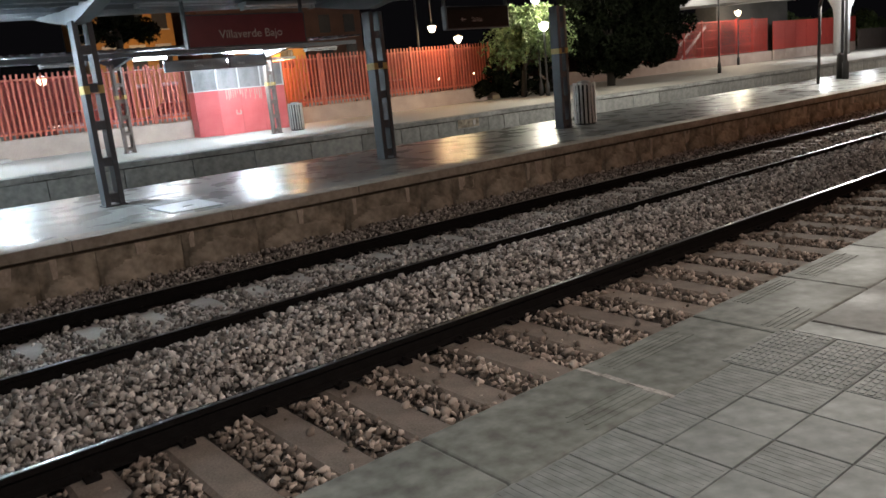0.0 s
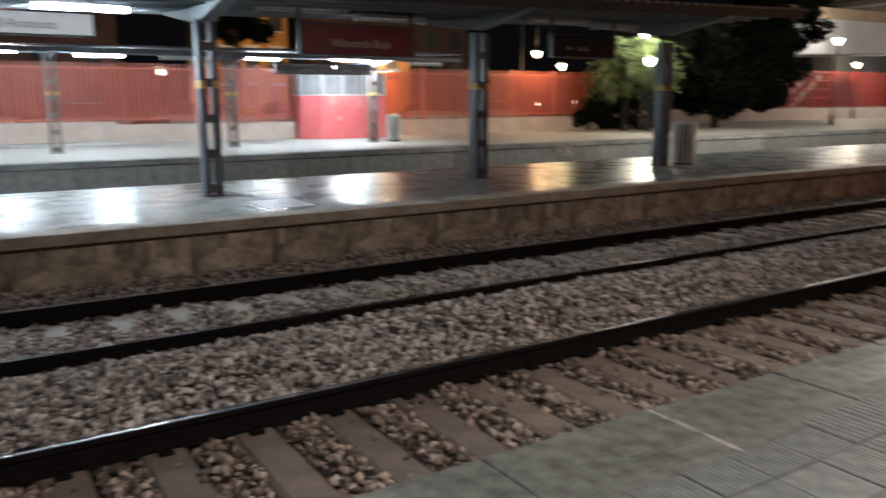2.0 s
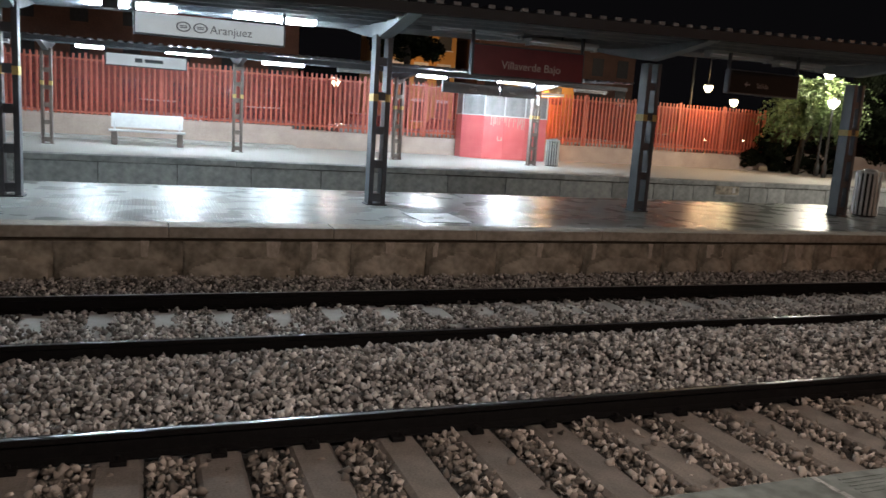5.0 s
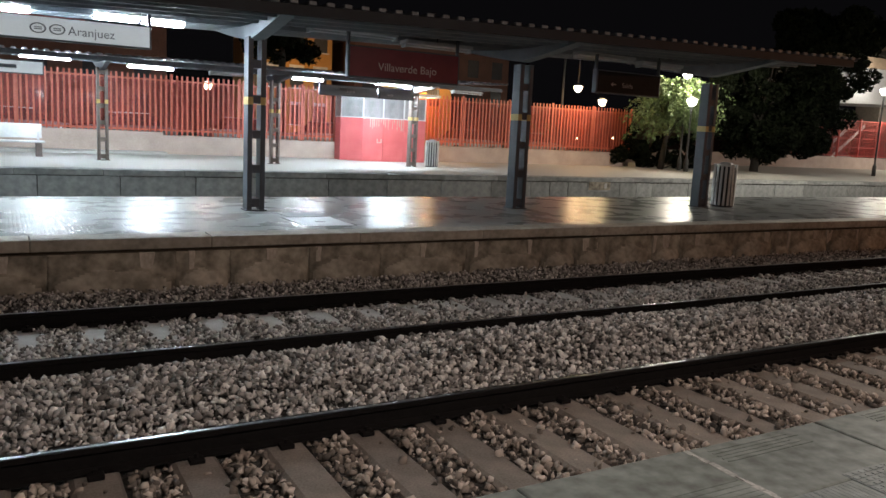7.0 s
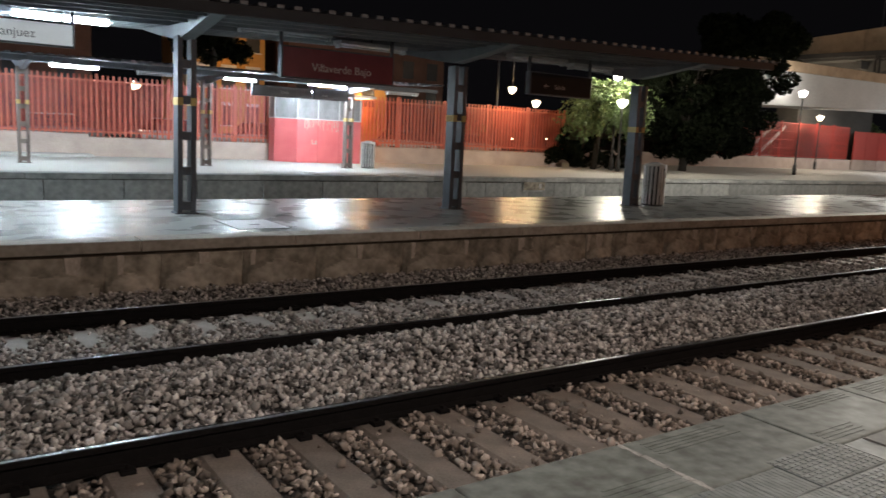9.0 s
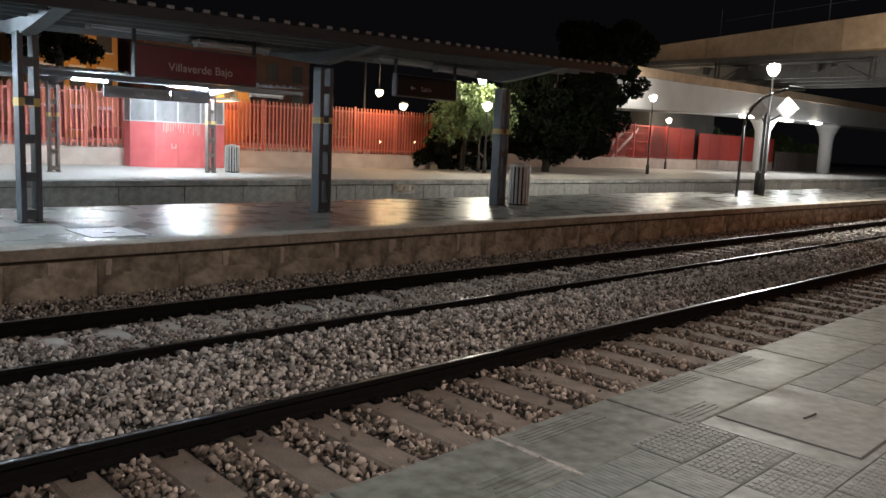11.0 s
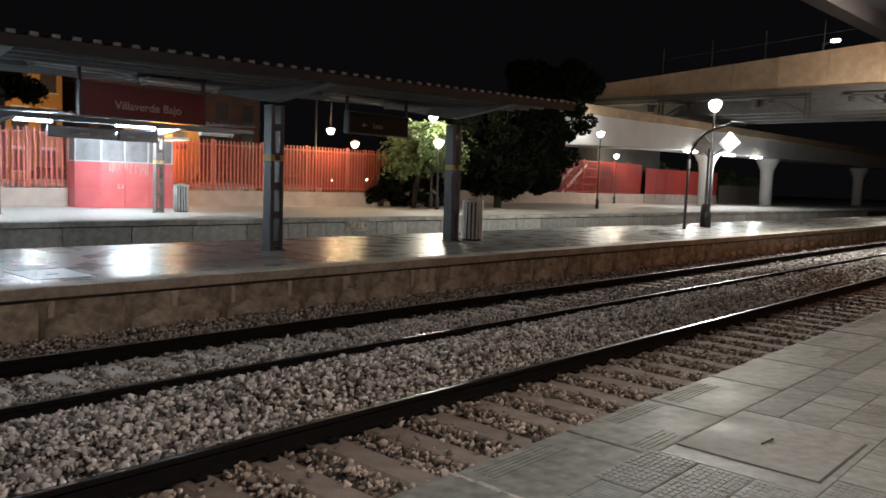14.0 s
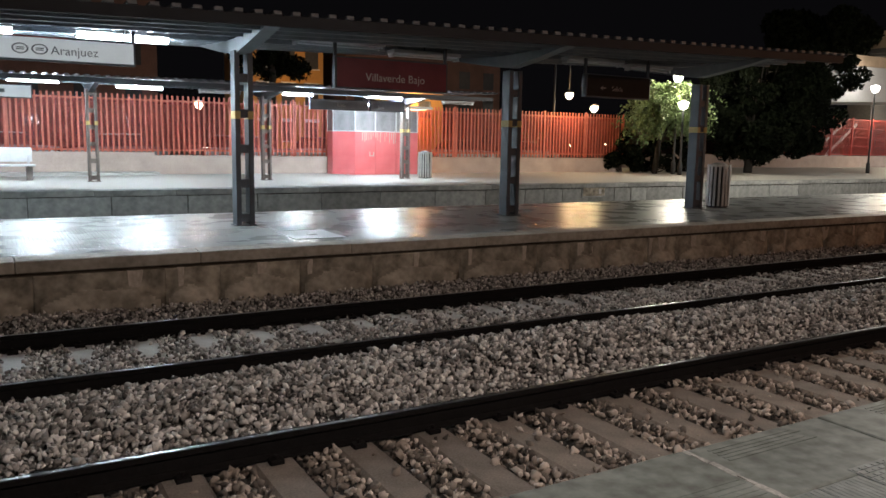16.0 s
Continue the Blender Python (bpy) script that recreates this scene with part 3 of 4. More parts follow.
def wing(bm, x0, x1, y_mid, z0, reach_front, reach_back, rise_front, rise_back):
    """The gull-shaped bracket that carries the roof, tapering to both ends."""
    def side(sign, reach, rise):
        low, top = [], []
        for i in range(9):
            u = i / 8
            y = y_mid + sign * reach * u
            low.append((y, z0 + rise * u ** 1.15))
            top.append((y, z0 + 0.235 + (rise - 0.215) * u ** 1.5))
        return low, top
    lf, tf = side(-1, reach_front, rise_front)
    lb, tb = side(1, reach_back, rise_back)
    outline = lf[::-1] + lb[1:] + tb[::-1] + tf[1:]
    prism(bm, outline, "x", x0, x1)


def corrugated(name, x0, x1, line, pitch, height, material, parent, slope=0.0):
    """Ribbed sheet over a cross-section line of (y, z), with ribs across the roof."""
    bm = bmesh.new()
    prof = []
    x = x0
    while x < x1:
        for u, h in ((0.0, 0.0), (0.40, 0.0), (0.52, 1.0), (0.88, 1.0)):
            prof.append((x + u * pitch, h * height))
        x += pitch
    top = [[bm.verts.new((px, y, z + h + slope * px)) for px, h in prof] for y, z in line]
    bot = [[bm.verts.new((px, y, z + h - 0.012 + slope * px)) for px, h in prof] for y, z in line]
    for grid_, flip in ((top, False), (bot, True)):
        for r0, r1 in zip(grid_, grid_[1:]):
            for i in range(len(prof) - 1):
                q = (r0[i], r0[i + 1], r1[i + 1], r1[i])
                bm.faces.new(q[::-1] if flip else q)
    for a, b in ((top[0], bot[0]), (bot[-1], top[-1])):
        for i in range(len(prof) - 1):
            bm.faces.new((a[i], b[i], b[i + 1], a[i + 1]))
    return part(name, bm, material, parent)


def tube_lamp(x0, x1, y, z, rows, lit, label, bulb=None):
    n = thing("fluorescent_lamp", label, "ceiling lamp", ((x0 + x1) / 2, y, z), "tube lamps")
    h = (x1 - x0) / 2
    bx("housing", (-h, h, -0.15, 0.15, 0.035, 0.10), M_WHITEPAINT, n, bevel=0.01)
    for k in range(rows):
        yy = 0 if rows == 1 else (-0.06 + 0.12 * k)
        bm = bmesh.new()
        rod(bm, (-h + 0.03, yy, 0), (h - 0.03, yy, 0), 0.042 if lit else 0.016)
        part("tube", bm, (bulb or M_TUBE) if lit else M_TUBEOFF, n, "glowing tube" if lit else "unlit tube", True)
    bm = bmesh.new()
    rod(bm, (0, 0, 0.10), (0, 0, 0.22), 0.012)
    part("stem", bm, M_STEEL, n)
    bx("end_cap", (-h, -h + 0.04, -0.085, 0.085, -0.03, 0.03), M_WHITEPAINT, n)
    bx("end_cap", (h - 0.04, h, -0.085, 0.085, -0.03, 0.03), M_WHITEPAINT, n)
    return n


# roof of the middle platform
roof = thing("platform_roof", "grey steel platform roof of ribbed sheet on gull-shaped brackets", "platform roof", (0, 12.65, 0))
COLS = (-12.7, -7.4, -2.05, 3.31, 8.49, 13.57)
for i, cx in enumerate(COLS):
    c = new("column")
    c.parent = roof
    c.location = (cx, 0, 0)
    c["label"] = "grey column of two legs tied by battens"
    column_parts(c, 2.74, 0.08, 0.13, 0.25, M_STEEL, 0.55)
    bm = bmesh.new()
    wing(bm, cx - 0.11, cx + 0.11, 0, 2.69 + 0.020 * (cx - 3.3), 1.95, 2.35, 0.29, 0.34)
    part("bracket", bm, M_BRACKET, roof, "pale gull-shaped bracket")
SL = 0.025
sheet = corrugated("roof_sheet", -22, 15.25, [(-2.25, 2.905), (0.0, 2.90), (2.45, 3.03)], 0.255, 0.06, M_ROOF, roof, SL)
for y, z in ((-1.85, 2.855), (-1.4, 2.854), (-0.95, 2.852), (-0.5, 2.85), (0.5, 2.877), (0.95, 2.90), (1.4, 2.922), (1.85, 2.945), (2.35, 2.975)):
    bm = bmesh.new()
    prism(bm, [(-0.035, -0.04), (0.035, -0.04), (0.035, -0.03), (-0.02, -0.03), (-0.02, 0.03), (0.035, 0.03), (0.035, 0.04), (-0.035, 0.04)], "x", -22, 15.15)
    p = part("purlin", bm, M_PURLIN_LIT, roof)
    p.matrix_basis = pose(0, y, z + 0.01, 0, -math.degrees(math.atan(SL)), 0)
# pale caps added to paint the light caught by the crest ends
bm = bmesh.new()
box(bm, -0.055, 0.055, -0.03, 0.0, 0.0, 0.05, 0.008)
end_me = mesh_of("lit_sheet_end", bm, M_BRACKET)
for i in range(82, 146):
    u = -22 + 0.255 * (i + 0.70)
    piece("lit_sheet_end", end_me, roof, pose(u, -2.25, 2.905 + 0.012 + SL * u))
bm = bmesh.new()
box(bm, -22, 15.25, -2.285, -2.255, 2.775, 2.905)
box(bm, -22, 15.25, -2.285, -2.20, 2.765, 2.775)
p = part("fascia", bm, M_FASCIA, roof)
p.matrix_basis = pose(0, 0, 0, 0, -math.degrees(math.atan(SL)), 0)

tube_lamp(1.00, 1.66, 13.2, 2.87, 2, True, "twin tube lamp glowing under the platform roof")
tube_lamp(1.67, 2.33, 13.2, 2.87, 2, True, "twin tube lamp glowing under the platform roof")
tube_lamp(-1.15, -0.48, 13.2, 2.85, 2, True, "twin tube lamp glowing under the platform roof")
tube_lamp(-0.47, 0.20, 13.2, 2.85, 2, True, "twin tube lamp glowing under the platform roof")
for a, b, y, z in ((4.29, 5.92, 13.0, 2.98), (6.08, 7.46, 13.0, 2.90), (10.0, 11.5, 13.0, 3.05), (11.7, 12.9, 13.0, 3.0)):
    tube_lamp(a, b, y, z, 1, False, "unlit tube lamp under the platform roof")
for a in (-6.9, -11.6):
    tube_lamp(a, a + 1.3, 13.2, 2.72, 2, True, "twin tube lamp glowing under the platform roof")


def hung_sign(name, label, x0, x1, z0, z1, y, face, hang_to, parts_fn=None, deep=0.14):
    s = thing(name, label, "sign", ((x0 + x1) / 2, y, z0))
    w, h = (x1 - x0) / 2, z1 - z0
    bx("case", (-w, w, -deep / 2, deep / 2, 0, h), M_STEEL, s, bevel=0.012)
    bx("face", (-w + 0.03, w - 0.03, -deep / 2 - 0.006, -deep / 2 - 0.002, 0.025, h - 0.025), face, s)
    for u in (-w + 0.02, w - 0.02):
        bx("hanger", (u - 0.025, u + 0.025, -0.025, 0.025, h, hang_to - z0), M_STEEL, s)
    return s


s = hung_sign("destination_sign", "white destination sign reading Aranjuez hung under the roof", -0.44, 1.74, 2.40, 2.74, 12.65, M_SIGNGLOW, 2.98)
words("lettering", "Aranjuez", 0.17, (0.28, -0.079, 0.15), M_INK, s)
for u in (-0.40, -0.16):
    for name_, rad, dep, mt in (("line_badge", 0.072, 0.004, M_INK), ("badge_field", 0.056, 0.008, M_SIGNGLOW)):
        bm = bmesh.new()
        bmesh.ops.create_cone(bm, cap_ends=True, segments=24, radius1=rad, radius2=rad, depth=dep, matrix=Matrix.Diagonal((1.45, 1, 1, 1)))
        o = part(name_, bm, mt, s, "oval line badge")
        o.matrix_basis = pose(u, -0.079, 0.16, 90, 0, 0)
    for v in (0.14, 0.165):
        bx("badge_bar", (u - 0.05, u + 0.05, -0.087, -0.084, v, v + 0.014), M_INK, s)
bx("red_strip", (-1.05, 0.2, -0.08, -0.077, 0.318, 0.334), M_RED, s, "thin red strip")
s = hung_sign("station_sign", "maroon station name sign reading Villaverde Bajo", 4.86, 7.02, 2.25, 2.78, 12.65, M_SIGNM, 3.05)
words("lettering", "Villaverde Bajo", 0.19, (0.04, -0.079, 0.20), M_INKW, s)
s = hung_sign("exit_sign", "dark exit sign reading Salida hung under the roof", 10.24, 11.98, 2.34, 2.80, 12.65, M_SIGND, 3.1)
words("lettering", "Salida", 0.13, (-0.05, -0.079, 0.18), M_SIGNG, s)
bm = bmesh.new()
prism(bm, [(-0.50, 0.0), (-0.44, 0.05), (-0.44, 0.012), (-0.36, 0.012), (-0.36, -0.012), (-0.44, -0.012), (-0.44, -0.05)], "y", -0.082, -0.078)
o = part("arrow", bm, M_SIGNG, s)
o.location = (0, 0, 0.19)

# loudspeaker under the roof
sp = thing("loudspeaker", "pale grey loudspeaker hung under the roof", "loudspeaker", (-0.72, 12.2, 2.66))
bx("case", (-0.11, 0.11, -0.08, 0.08, 0, 0.16), M_WHITEPAINT, sp, bevel=0.02)
bx("grille", (-0.09, 0.09, -0.086, -0.081, 0.02, 0.14), M_SIGNG, sp)
bx("bracket", (-0.015, 0.015, -0.015, 0.015, 0.16, 0.34), M_STEEL, sp)

# roof of the far platform
Y3 = 25.8
roof3 = thing("platform_roof", "dark ribbed roof of the far platform on lattice posts", "platform roof", (0, Y3, 0))
for cx in (-13.8, -8.4, -2.97, 2.44, 7.74, 12.93):
    c = new("column")
    c.parent = roof3
    c.location = (cx, 0, 0)
    c["label"] = "brown post of two legs tied by battens"
    column_parts(c, 2.75, 0.08, 0.15, 0.22, M_STEEL3, 0.5)
    bm = bmesh.new()
    wing(bm, cx - 0.07, cx + 0.07, 0, 2.66, 1.9, 1.9, 0.20, 0.34)
    part("bracket", bm, M_STEEL, roof3)
corrugated("roof_sheet", -22, 15.3, [(-2.4, 2.95), (0.0, 3.02), (2.4, 3.20)], 0.255, 0.055, M_ROOF, roof3, 0.008)
for y, z in ((-2.3, 2.88), (-1.2, 2.92), (1.2, 3.03), (2.3, 3.12)):
    bx("purlin", (-22, 15.2, y - 0.04, y + 0.04, z - 0.06, z + 0.06), M_ROOF, roof3)
for a, b, z in ((-2.2, -1.4, 2.86), (0.25, 1.6, 2.90), (3.1, 4.45, 2.84), (8.2, 9.3, 2.86), (11.2, 12.7, 2.90)):
    tube_lamp(a, b, Y3 - 0.3, z, 1, True, "tube lamp glowing under the far roof", M_TUBE_FAR)
tube_lamp(11.95, 12.85, Y3 + 1.4, 2.72, 1, True, "tube lamp glowing under the far roof", M_TUBE_FAR)
for a, b in ((-5.2, -3.9), (5.6, 6.9), (14.5, 15.8)):
    tube_lamp(a, b, Y3, 2.80, 1, False, "unlit tube lamp under the far roof")
tube_lamp(-8.6, -7.2, Y3 - 0.3, 2.8, 1, True, "tube lamp glowing under the far roof", M_TUBE_FAR)

s = hung_sign("destination_sign", "white destination sign hung under the far roof", -1.37, 0.87, 2.375, 2.745, 25.1, M_SIGNGLOW, 3.1)
bx("line_badge", (-0.32, -0.12, -0.08, -0.077, 0.13, 0.25), M_INK, s)
bx("writing_bar", (-0.05, 0.45, -0.08, -0.077, 0.14, 0.24), M_INK, s)
s = hung_sign("exit_sign", "grey exit sign hung under the far roof", 9.01, 11.11, 2.375, 2.725, 25.1, M_SIGNG, 3.1)
words("lettering", "Salida", 0.14, (0.05, -0.079, 0.16), M_INKW, s)
s = hung_sign("exit_sign", "grey exit sign hung under the far roof", 11.18, 12.50, 2.375, 2.745, 25.1, M_SIGNG, 3.1)
words("lettering", "Salida", 0.11, (-0.25, -0.079, 0.14), M_INKW, s)


def bench(x, y):
    b = thing("bench", "brushed steel platform bench with a solid back", "bench", (x, y, 0), "benches")
    bx("seat", (-1.15, 1.15, -0.26, 0.22, 0.42, 0.48), M_METAL, b, bevel=0.02)
    bm = bmesh.new()
    prism(bm, [(0.20, 0.55), (0.24, 0.55), (0.34, 0.98), (0.30, 0.98)], "x", -1.08, 1.08)
    part("backrest", bm, M_METAL, b)
    for u in (-0.98, 0.98):
        bx("leg", (u - 0.09, u + 0.09, -0.14, 0.18, 0, 0.42), M_STEEL3, b, bevel=0.01)
        bx("back_post", (u - 0.03, u + 0.03, 0.17, 0.23, 0.43, 0.75), M_METAL, b)
    return b


for x in (-6.07, -0.22):
    bench(x, 27.0)


def litter_bin(x, y, h, label):
    b = thing("litter_bin", label, "litter bin", (x, y, 0), "litter bins")
    bm = bmesh.new()
    lathe(bm, [(0.20, 0.03), (0.22, 0.05), (0.22, h - 0.1), (0.20, h - 0.06)], 0, 0, 20)
    part("liner", bm, M_BLACK, b, "dark inner drum", True)
    bm = bmesh.new()
    box(bm, -0.027, 0.027, -0.012, 0.012, 0.03, h, 0.005)
    slat = mesh_of("slat", bm, M_SLAT)
    for k in range(16):
        a = 2 * math.pi * k / 16
        piece("slat", slat, b, pose(0.25 * math.sin(a), -0.25 * math.cos(a), 0, -2, 0, 0) if k == 0 else pose(0.25 * math.sin(a), -0.25 * math.cos(a), 0, 0, 0, math.degrees(a)))
    bm = bmesh.new()
    lathe(bm, [(0.05, h - 0.02), (0.16, h), (0.14, h + 0.03), (0.02, h + 0.05)], 0, 0, 18)
    part("lid", bm, M_METAL, b, "domed steel lid", True)
    bm = bmesh.new()
    lathe(bm, [(0.24, 0.0), (0.24, 0.03)], 0, 0, 20)
    part("base", bm, M_BLACK, b)
    return b


litter_bin(14.41, 12.70, 0.98, "round litter bin of steel slats beside a roof column")
litter_bin(14.0, 26.2, 0.98, "round litter bin of steel slats beside a post")

# ---------------------------------------------------------------- red kiosk
kiosk = thing("ticket_kiosk", "red kiosk with dark windows above its panels", "kiosk", (11.77, 29.2, -0.002))
KP = [(0.0, 0.75), (0.66, 0.0), (3.50, 0.0), (3.50, 1.35), (0.0, 1.35)]
for (xa, ya), (xb, yb), lab in ((KP[0], KP[1], "red side panel"), (KP[1], (1.55, 0.0), "red front panel"), ((1.55, 0.0), (2.49, 0.0), "red front panel"), ((2.49, 0.0), KP[2], "red front panel with pale streaks"), (KP[2], KP[3], "red end panel"), (KP[4], KP[0], "red side panel")):
    L_ = math.hypot(xb - xa, yb - ya)
    m = pose(xa, ya, 0, 0, 0, math.degrees(math.atan2(yb - ya, xb - xa)))
    bm = bmesh.new()
    box(bm, 0.004, L_ - 0.004, 0, 0.05, 0.0, 1.72, 0.006)
    o = part("panel", bm, M_RED, kiosk, lab)
    o.matrix_basis = m
    bm = bmesh.new()
    box(bm, 0.03, L_ - 0.03, 0.015, 0.03, 1.76, 2.60)
    g = part("window", bm, M_KGLASS, kiosk, "grey window pane")
    g.matrix_basis = m
    for u in (0.0, L_ - 0.03):
        bm = bmesh.new()
        box(bm, u, u + 0.03, -0.004, 0.055, 1.72, 2.70)
        o = part("post", bm, M_METAL, kiosk)
        o.matrix_basis = m
    bm = bmesh.new()
    box(bm, 0, L_, -0.006, 0.057, 1.72, 1.76)
    o = part("sill", bm, M_METAL, kiosk)
    o.matrix_basis = m
bm = bmesh.new()
prism(bm, [(-0.12, 0.65), (0.55, -0.25), (4.05, -0.25), (4.05, 1.38), (-0.12, 1.38)], "z", 2.70, 2.80)
part("roof", bm, M_WHITEPAINT, kiosk, "flat grey roof")
# unseen bulkhead lamp and its light, added to brighten the fence beyond
bl_ = part("added_wall_lamp", (lambda m_: (box(m_, 3.51, 3.65, 0.5, 0.75, 2.3, 2.46, 0.02), m_)[1])(bmesh.new()), M_SODIUM, kiosk, "added orange bulkhead lamp lighting the fence")
lamp_point(15.6, 29.75, 2.35, 110, (1, 0.55, 0.22), 0.1)
bx("counter", (0.8, 3.3, 0.5, 1.0, 0.0, 1.9), M_WHITEPAINT, kiosk)
bm = bmesh.new()
for k in range(16):
    u = 0.95 + 0.10 * k + rng.uniform(-0.02, 0.02)
    box(bm, u, u + rng.uniform(0.02, 0.05), -0.004, 0.0, 1.70 - rng.uniform(0.12, 0.45), 1.715)
part("streaks", bm, M_WALL, kiosk, "pale drips of peeled paint")
for dims in ((1.28, 1.33, -0.004, 0, 0.74, 0.92), (1.33, 1.45, -0.004, 0, 0.74, 0.78), (1.45, 1.50, -0.004, 0, 0.74, 0.90)):
    bx("writing_bar", dims, M_WALL, kiosk)

# ---------------------------------------------------------------- picket fence on the low wall
fence = thing("picket_fence", "red steel picket fence standing on the low wall", "fence", (0, WALL_Y + 0.15, 0.69))
for z in (0.16, 1.98):
    bx("rail", (-15, 28, -0.02, 0.02, z, z + 0.06), M_FENCE, fence)
bm = bmesh.new()
box(bm, -0.032, 0.032, -0.045, -0.02, 0.02, 2.2, 0.004)
picket = mesh_of("picket", bm, M_FENCE)
for i in range(0, 226):
    piece("picket", picket, fence, pose(-14.8 + 0.19 * i, 0, rng.uniform(-0.01, 0.01), 0, rng.uniform(-0.3, 0.3), 0))
for i in range(18):
    bx("post", (-14.9 + 2.53 * i - 0.04, -14.9 + 2.53 * i + 0.04, -0.02, 0.06, 0, 2.25), M_FENCE, fence)

# fine mesh added behind the pickets to fill their gaps with red haze
vs, fs = [], []
for i in range(1220):
    x0 = -14.85 + 0.035 * i
    o_ = len(vs)
    vs += [(x0 + dx, dy, dz) for dz in (0.16, 1.98) for dx, dy in ((0, 0.03), (0.015, 0.03), (0.015, 0.036), (0, 0.036))]
    fs += [(o_, o_ + 1, o_ + 5, o_ + 4), (o_ + 1, o_ + 2, o_ + 6, o_ + 5), (o_ + 2, o_ + 3, o_ + 7, o_ + 6), (o_ + 3, o_, o_ + 4, o_ + 7), (o_ + 4, o_ + 5, o_ + 6, o_ + 7), (o_ + 3, o_ + 2, o_ + 1, o_)]
me = bpy.data.meshes.new("mesh_backing")
me.from_pydata(vs, [], fs)
me.materials.append(M_FENCE2)
mb = new("mesh_backing", me)
mb.parent = fence
mb["label"] = "fine red mesh added for the haze between the pickets"

# ---------------------------------------------------------------- beyond the tree: wall and mesh fence
wall_far = tagged(bx("wall_boundary", (33, 66.4, 36.0, 36.3, -0.1, 0.85), M_WALL), "low pale wall below a red mesh fence", "wall", kind="structure")
mesh_fence = thing("mesh_fence", "red mesh fence panels between steel posts", "fence", (0, 36.15, 0.85))
bm = bmesh.new()
for k in range(26):
    box(bm, 0.06 + 0.095 * k, 0.085 + 0.095 * k, -0.01, 0.01, 0.05, 2.75)
for k in range(5):
    box(bm, 0.04, 2.46, -0.014, 0.014, 0.08 + 0.65 * k, 0.12 + 0.65 * k)
panel = mesh_of("mesh_panel", bm, M_FENCE2)
for i in range(4, 12):
    piece("mesh_panel", panel, mesh_fence, pose(36 + 2.5 * i, 0, 0))
    bx("post", (36 + 2.5 * i - 0.05, 36 + 2.5 * i + 0.05, -0.06, 0.06, -0.85, 2.85), M_FENCE2, mesh_fence)
hoard = thing("hoarding", "red sheet hoarding beside a bridge column", "hoarding", (66.6, 36, 0))
for k in range(8):
    bx("sheet", (2.0 * k, 2.0 * k + 1.96, -0.03, 0.03, 0.9, 3.3), M_FENCE2, hoard)
    bx("base_panel", (2.0 * k, 2.0 * k + 1.96, -0.06, 0.06, 0.0, 0.88), M_WALL, hoard)


railing = thing("low_fence", "brown low board fence beyond the viaduct piers", "fence", (83.2, 36, 0))
for k in range(16):
    bx("board", (0.75 * k, 0.75 * k + 0.7, -0.03, 0.03, 0.0, 2.0), M_STEEL3, railing)

# ---------------------------------------------------------------- lamps on posts
def lantern_post(x, y, z, label, glowing, watts, colour, z0=0.0):
    n = thing("street_lamp", label, "street lamp", (x, y, z0), "lamp posts")
    h = z - z0
    bm = bmesh.new()
    lathe(bm, [(0.11, 0.0), (0.11, 0.55), (0.075, 0.6), (0.055, 0.7), (0.045, h - 0.22)], 0, 0, 12)
    part("post", bm, M_BLACK, n, "", True)
    bm = bmesh.new()
    lathe(bm, [(0.05, h - 0.22), (0.13, h - 0.17), (0.21, h - 0.05), (0.24, h + 0.08), (0.23, h + 0.13)], 0, 0, 14)
    g = part("lantern", bm, glowing, n, "glowing lantern bowl", True)
    bm = bmesh.new()
    lathe(bm, [(0.27, h + 0.14), (0.22, h + 0.19), (0.05, h + 0.24)], 0, 0, 14)
    part("cap", bm, M_BLACK, n, "", True)
    lamp_point(x - 0.1, y - 0.2, z + 0.5, watts, colour)
    return n


lantern_post(28.4, 12.85, 4.58, "tall black lamp post with a bright white lantern", M_LANTERNW, 3400, (1, 0.95, 0.85))
lantern_post(43.5, 27.0, 4.78, "black lamp post with a glowing white lantern", M_LANTERNW, 210, (1, 0.95, 0.85))
lantern_post(57.0, 13.2, 4.8, "black lamp post with a glowing white lantern", M_LANTERNW, 1700, (1, 0.95, 0.85))
lantern_post(59.3, 35.0, 4.06, "lamp post with a glowing lantern before the mesh fence", M_LANTERN, 600, WARM)
lantern_post(28.95, 28.0, 4.66, "lamp post with a lantern among the branches", M_LANTERNW, 750, (1, 0.92, 0.75))
lantern_post(28.35, 27.0, 3.30, "lamp post with a lantern half hidden by leaves", M_LANTERNW, 200, (1, 0.9, 0.7))
# arm over the fence is added so the lantern lights the pickets' front
hl = thing("street_lamp", "street lamp with a warm lantern reaching over the fence", "street lamp", (23.95, 30.1, -0.004), "lamp posts")
bm = bmesh.new()
rod(bm, (0, 1.15, 0), (0, 1.15, 5.5), 0.06, 0.045)
rod(bm, (0, 1.15, 5.5), (0, 0.0, 5.5), 0.03)
rod(bm, (0, 0, 5.5), (0, 0, 3.82), 0.02)
part("post", bm, M_BLACK, hl, "", True)
bm = bmesh.new()
lathe(bm, [(0.04, 3.50), (0.10, 3.54), (0.17, 3.64), (0.20, 3.74), (0.18, 3.80)], 0, 0, 14)
part("lantern", bm, M_LANTERN, hl, "glowing lantern bowl", True)
bm = bmesh.new()
lathe(bm, [(0.20, 3.80), (0.10, 3.86), (0.03, 3.88)], 0, 0, 14)
part("cap", bm, M_BLACK, hl, "", True)
lamp_point(23.95, 29.6, 3.35, 190, (1, 0.62, 0.3))
lantern_post(30.6, 36.0, 3.45, "street lamp with a glowing warm lantern", M_LANTERN, 220, (1, 0.7, 0.36), -0.004)
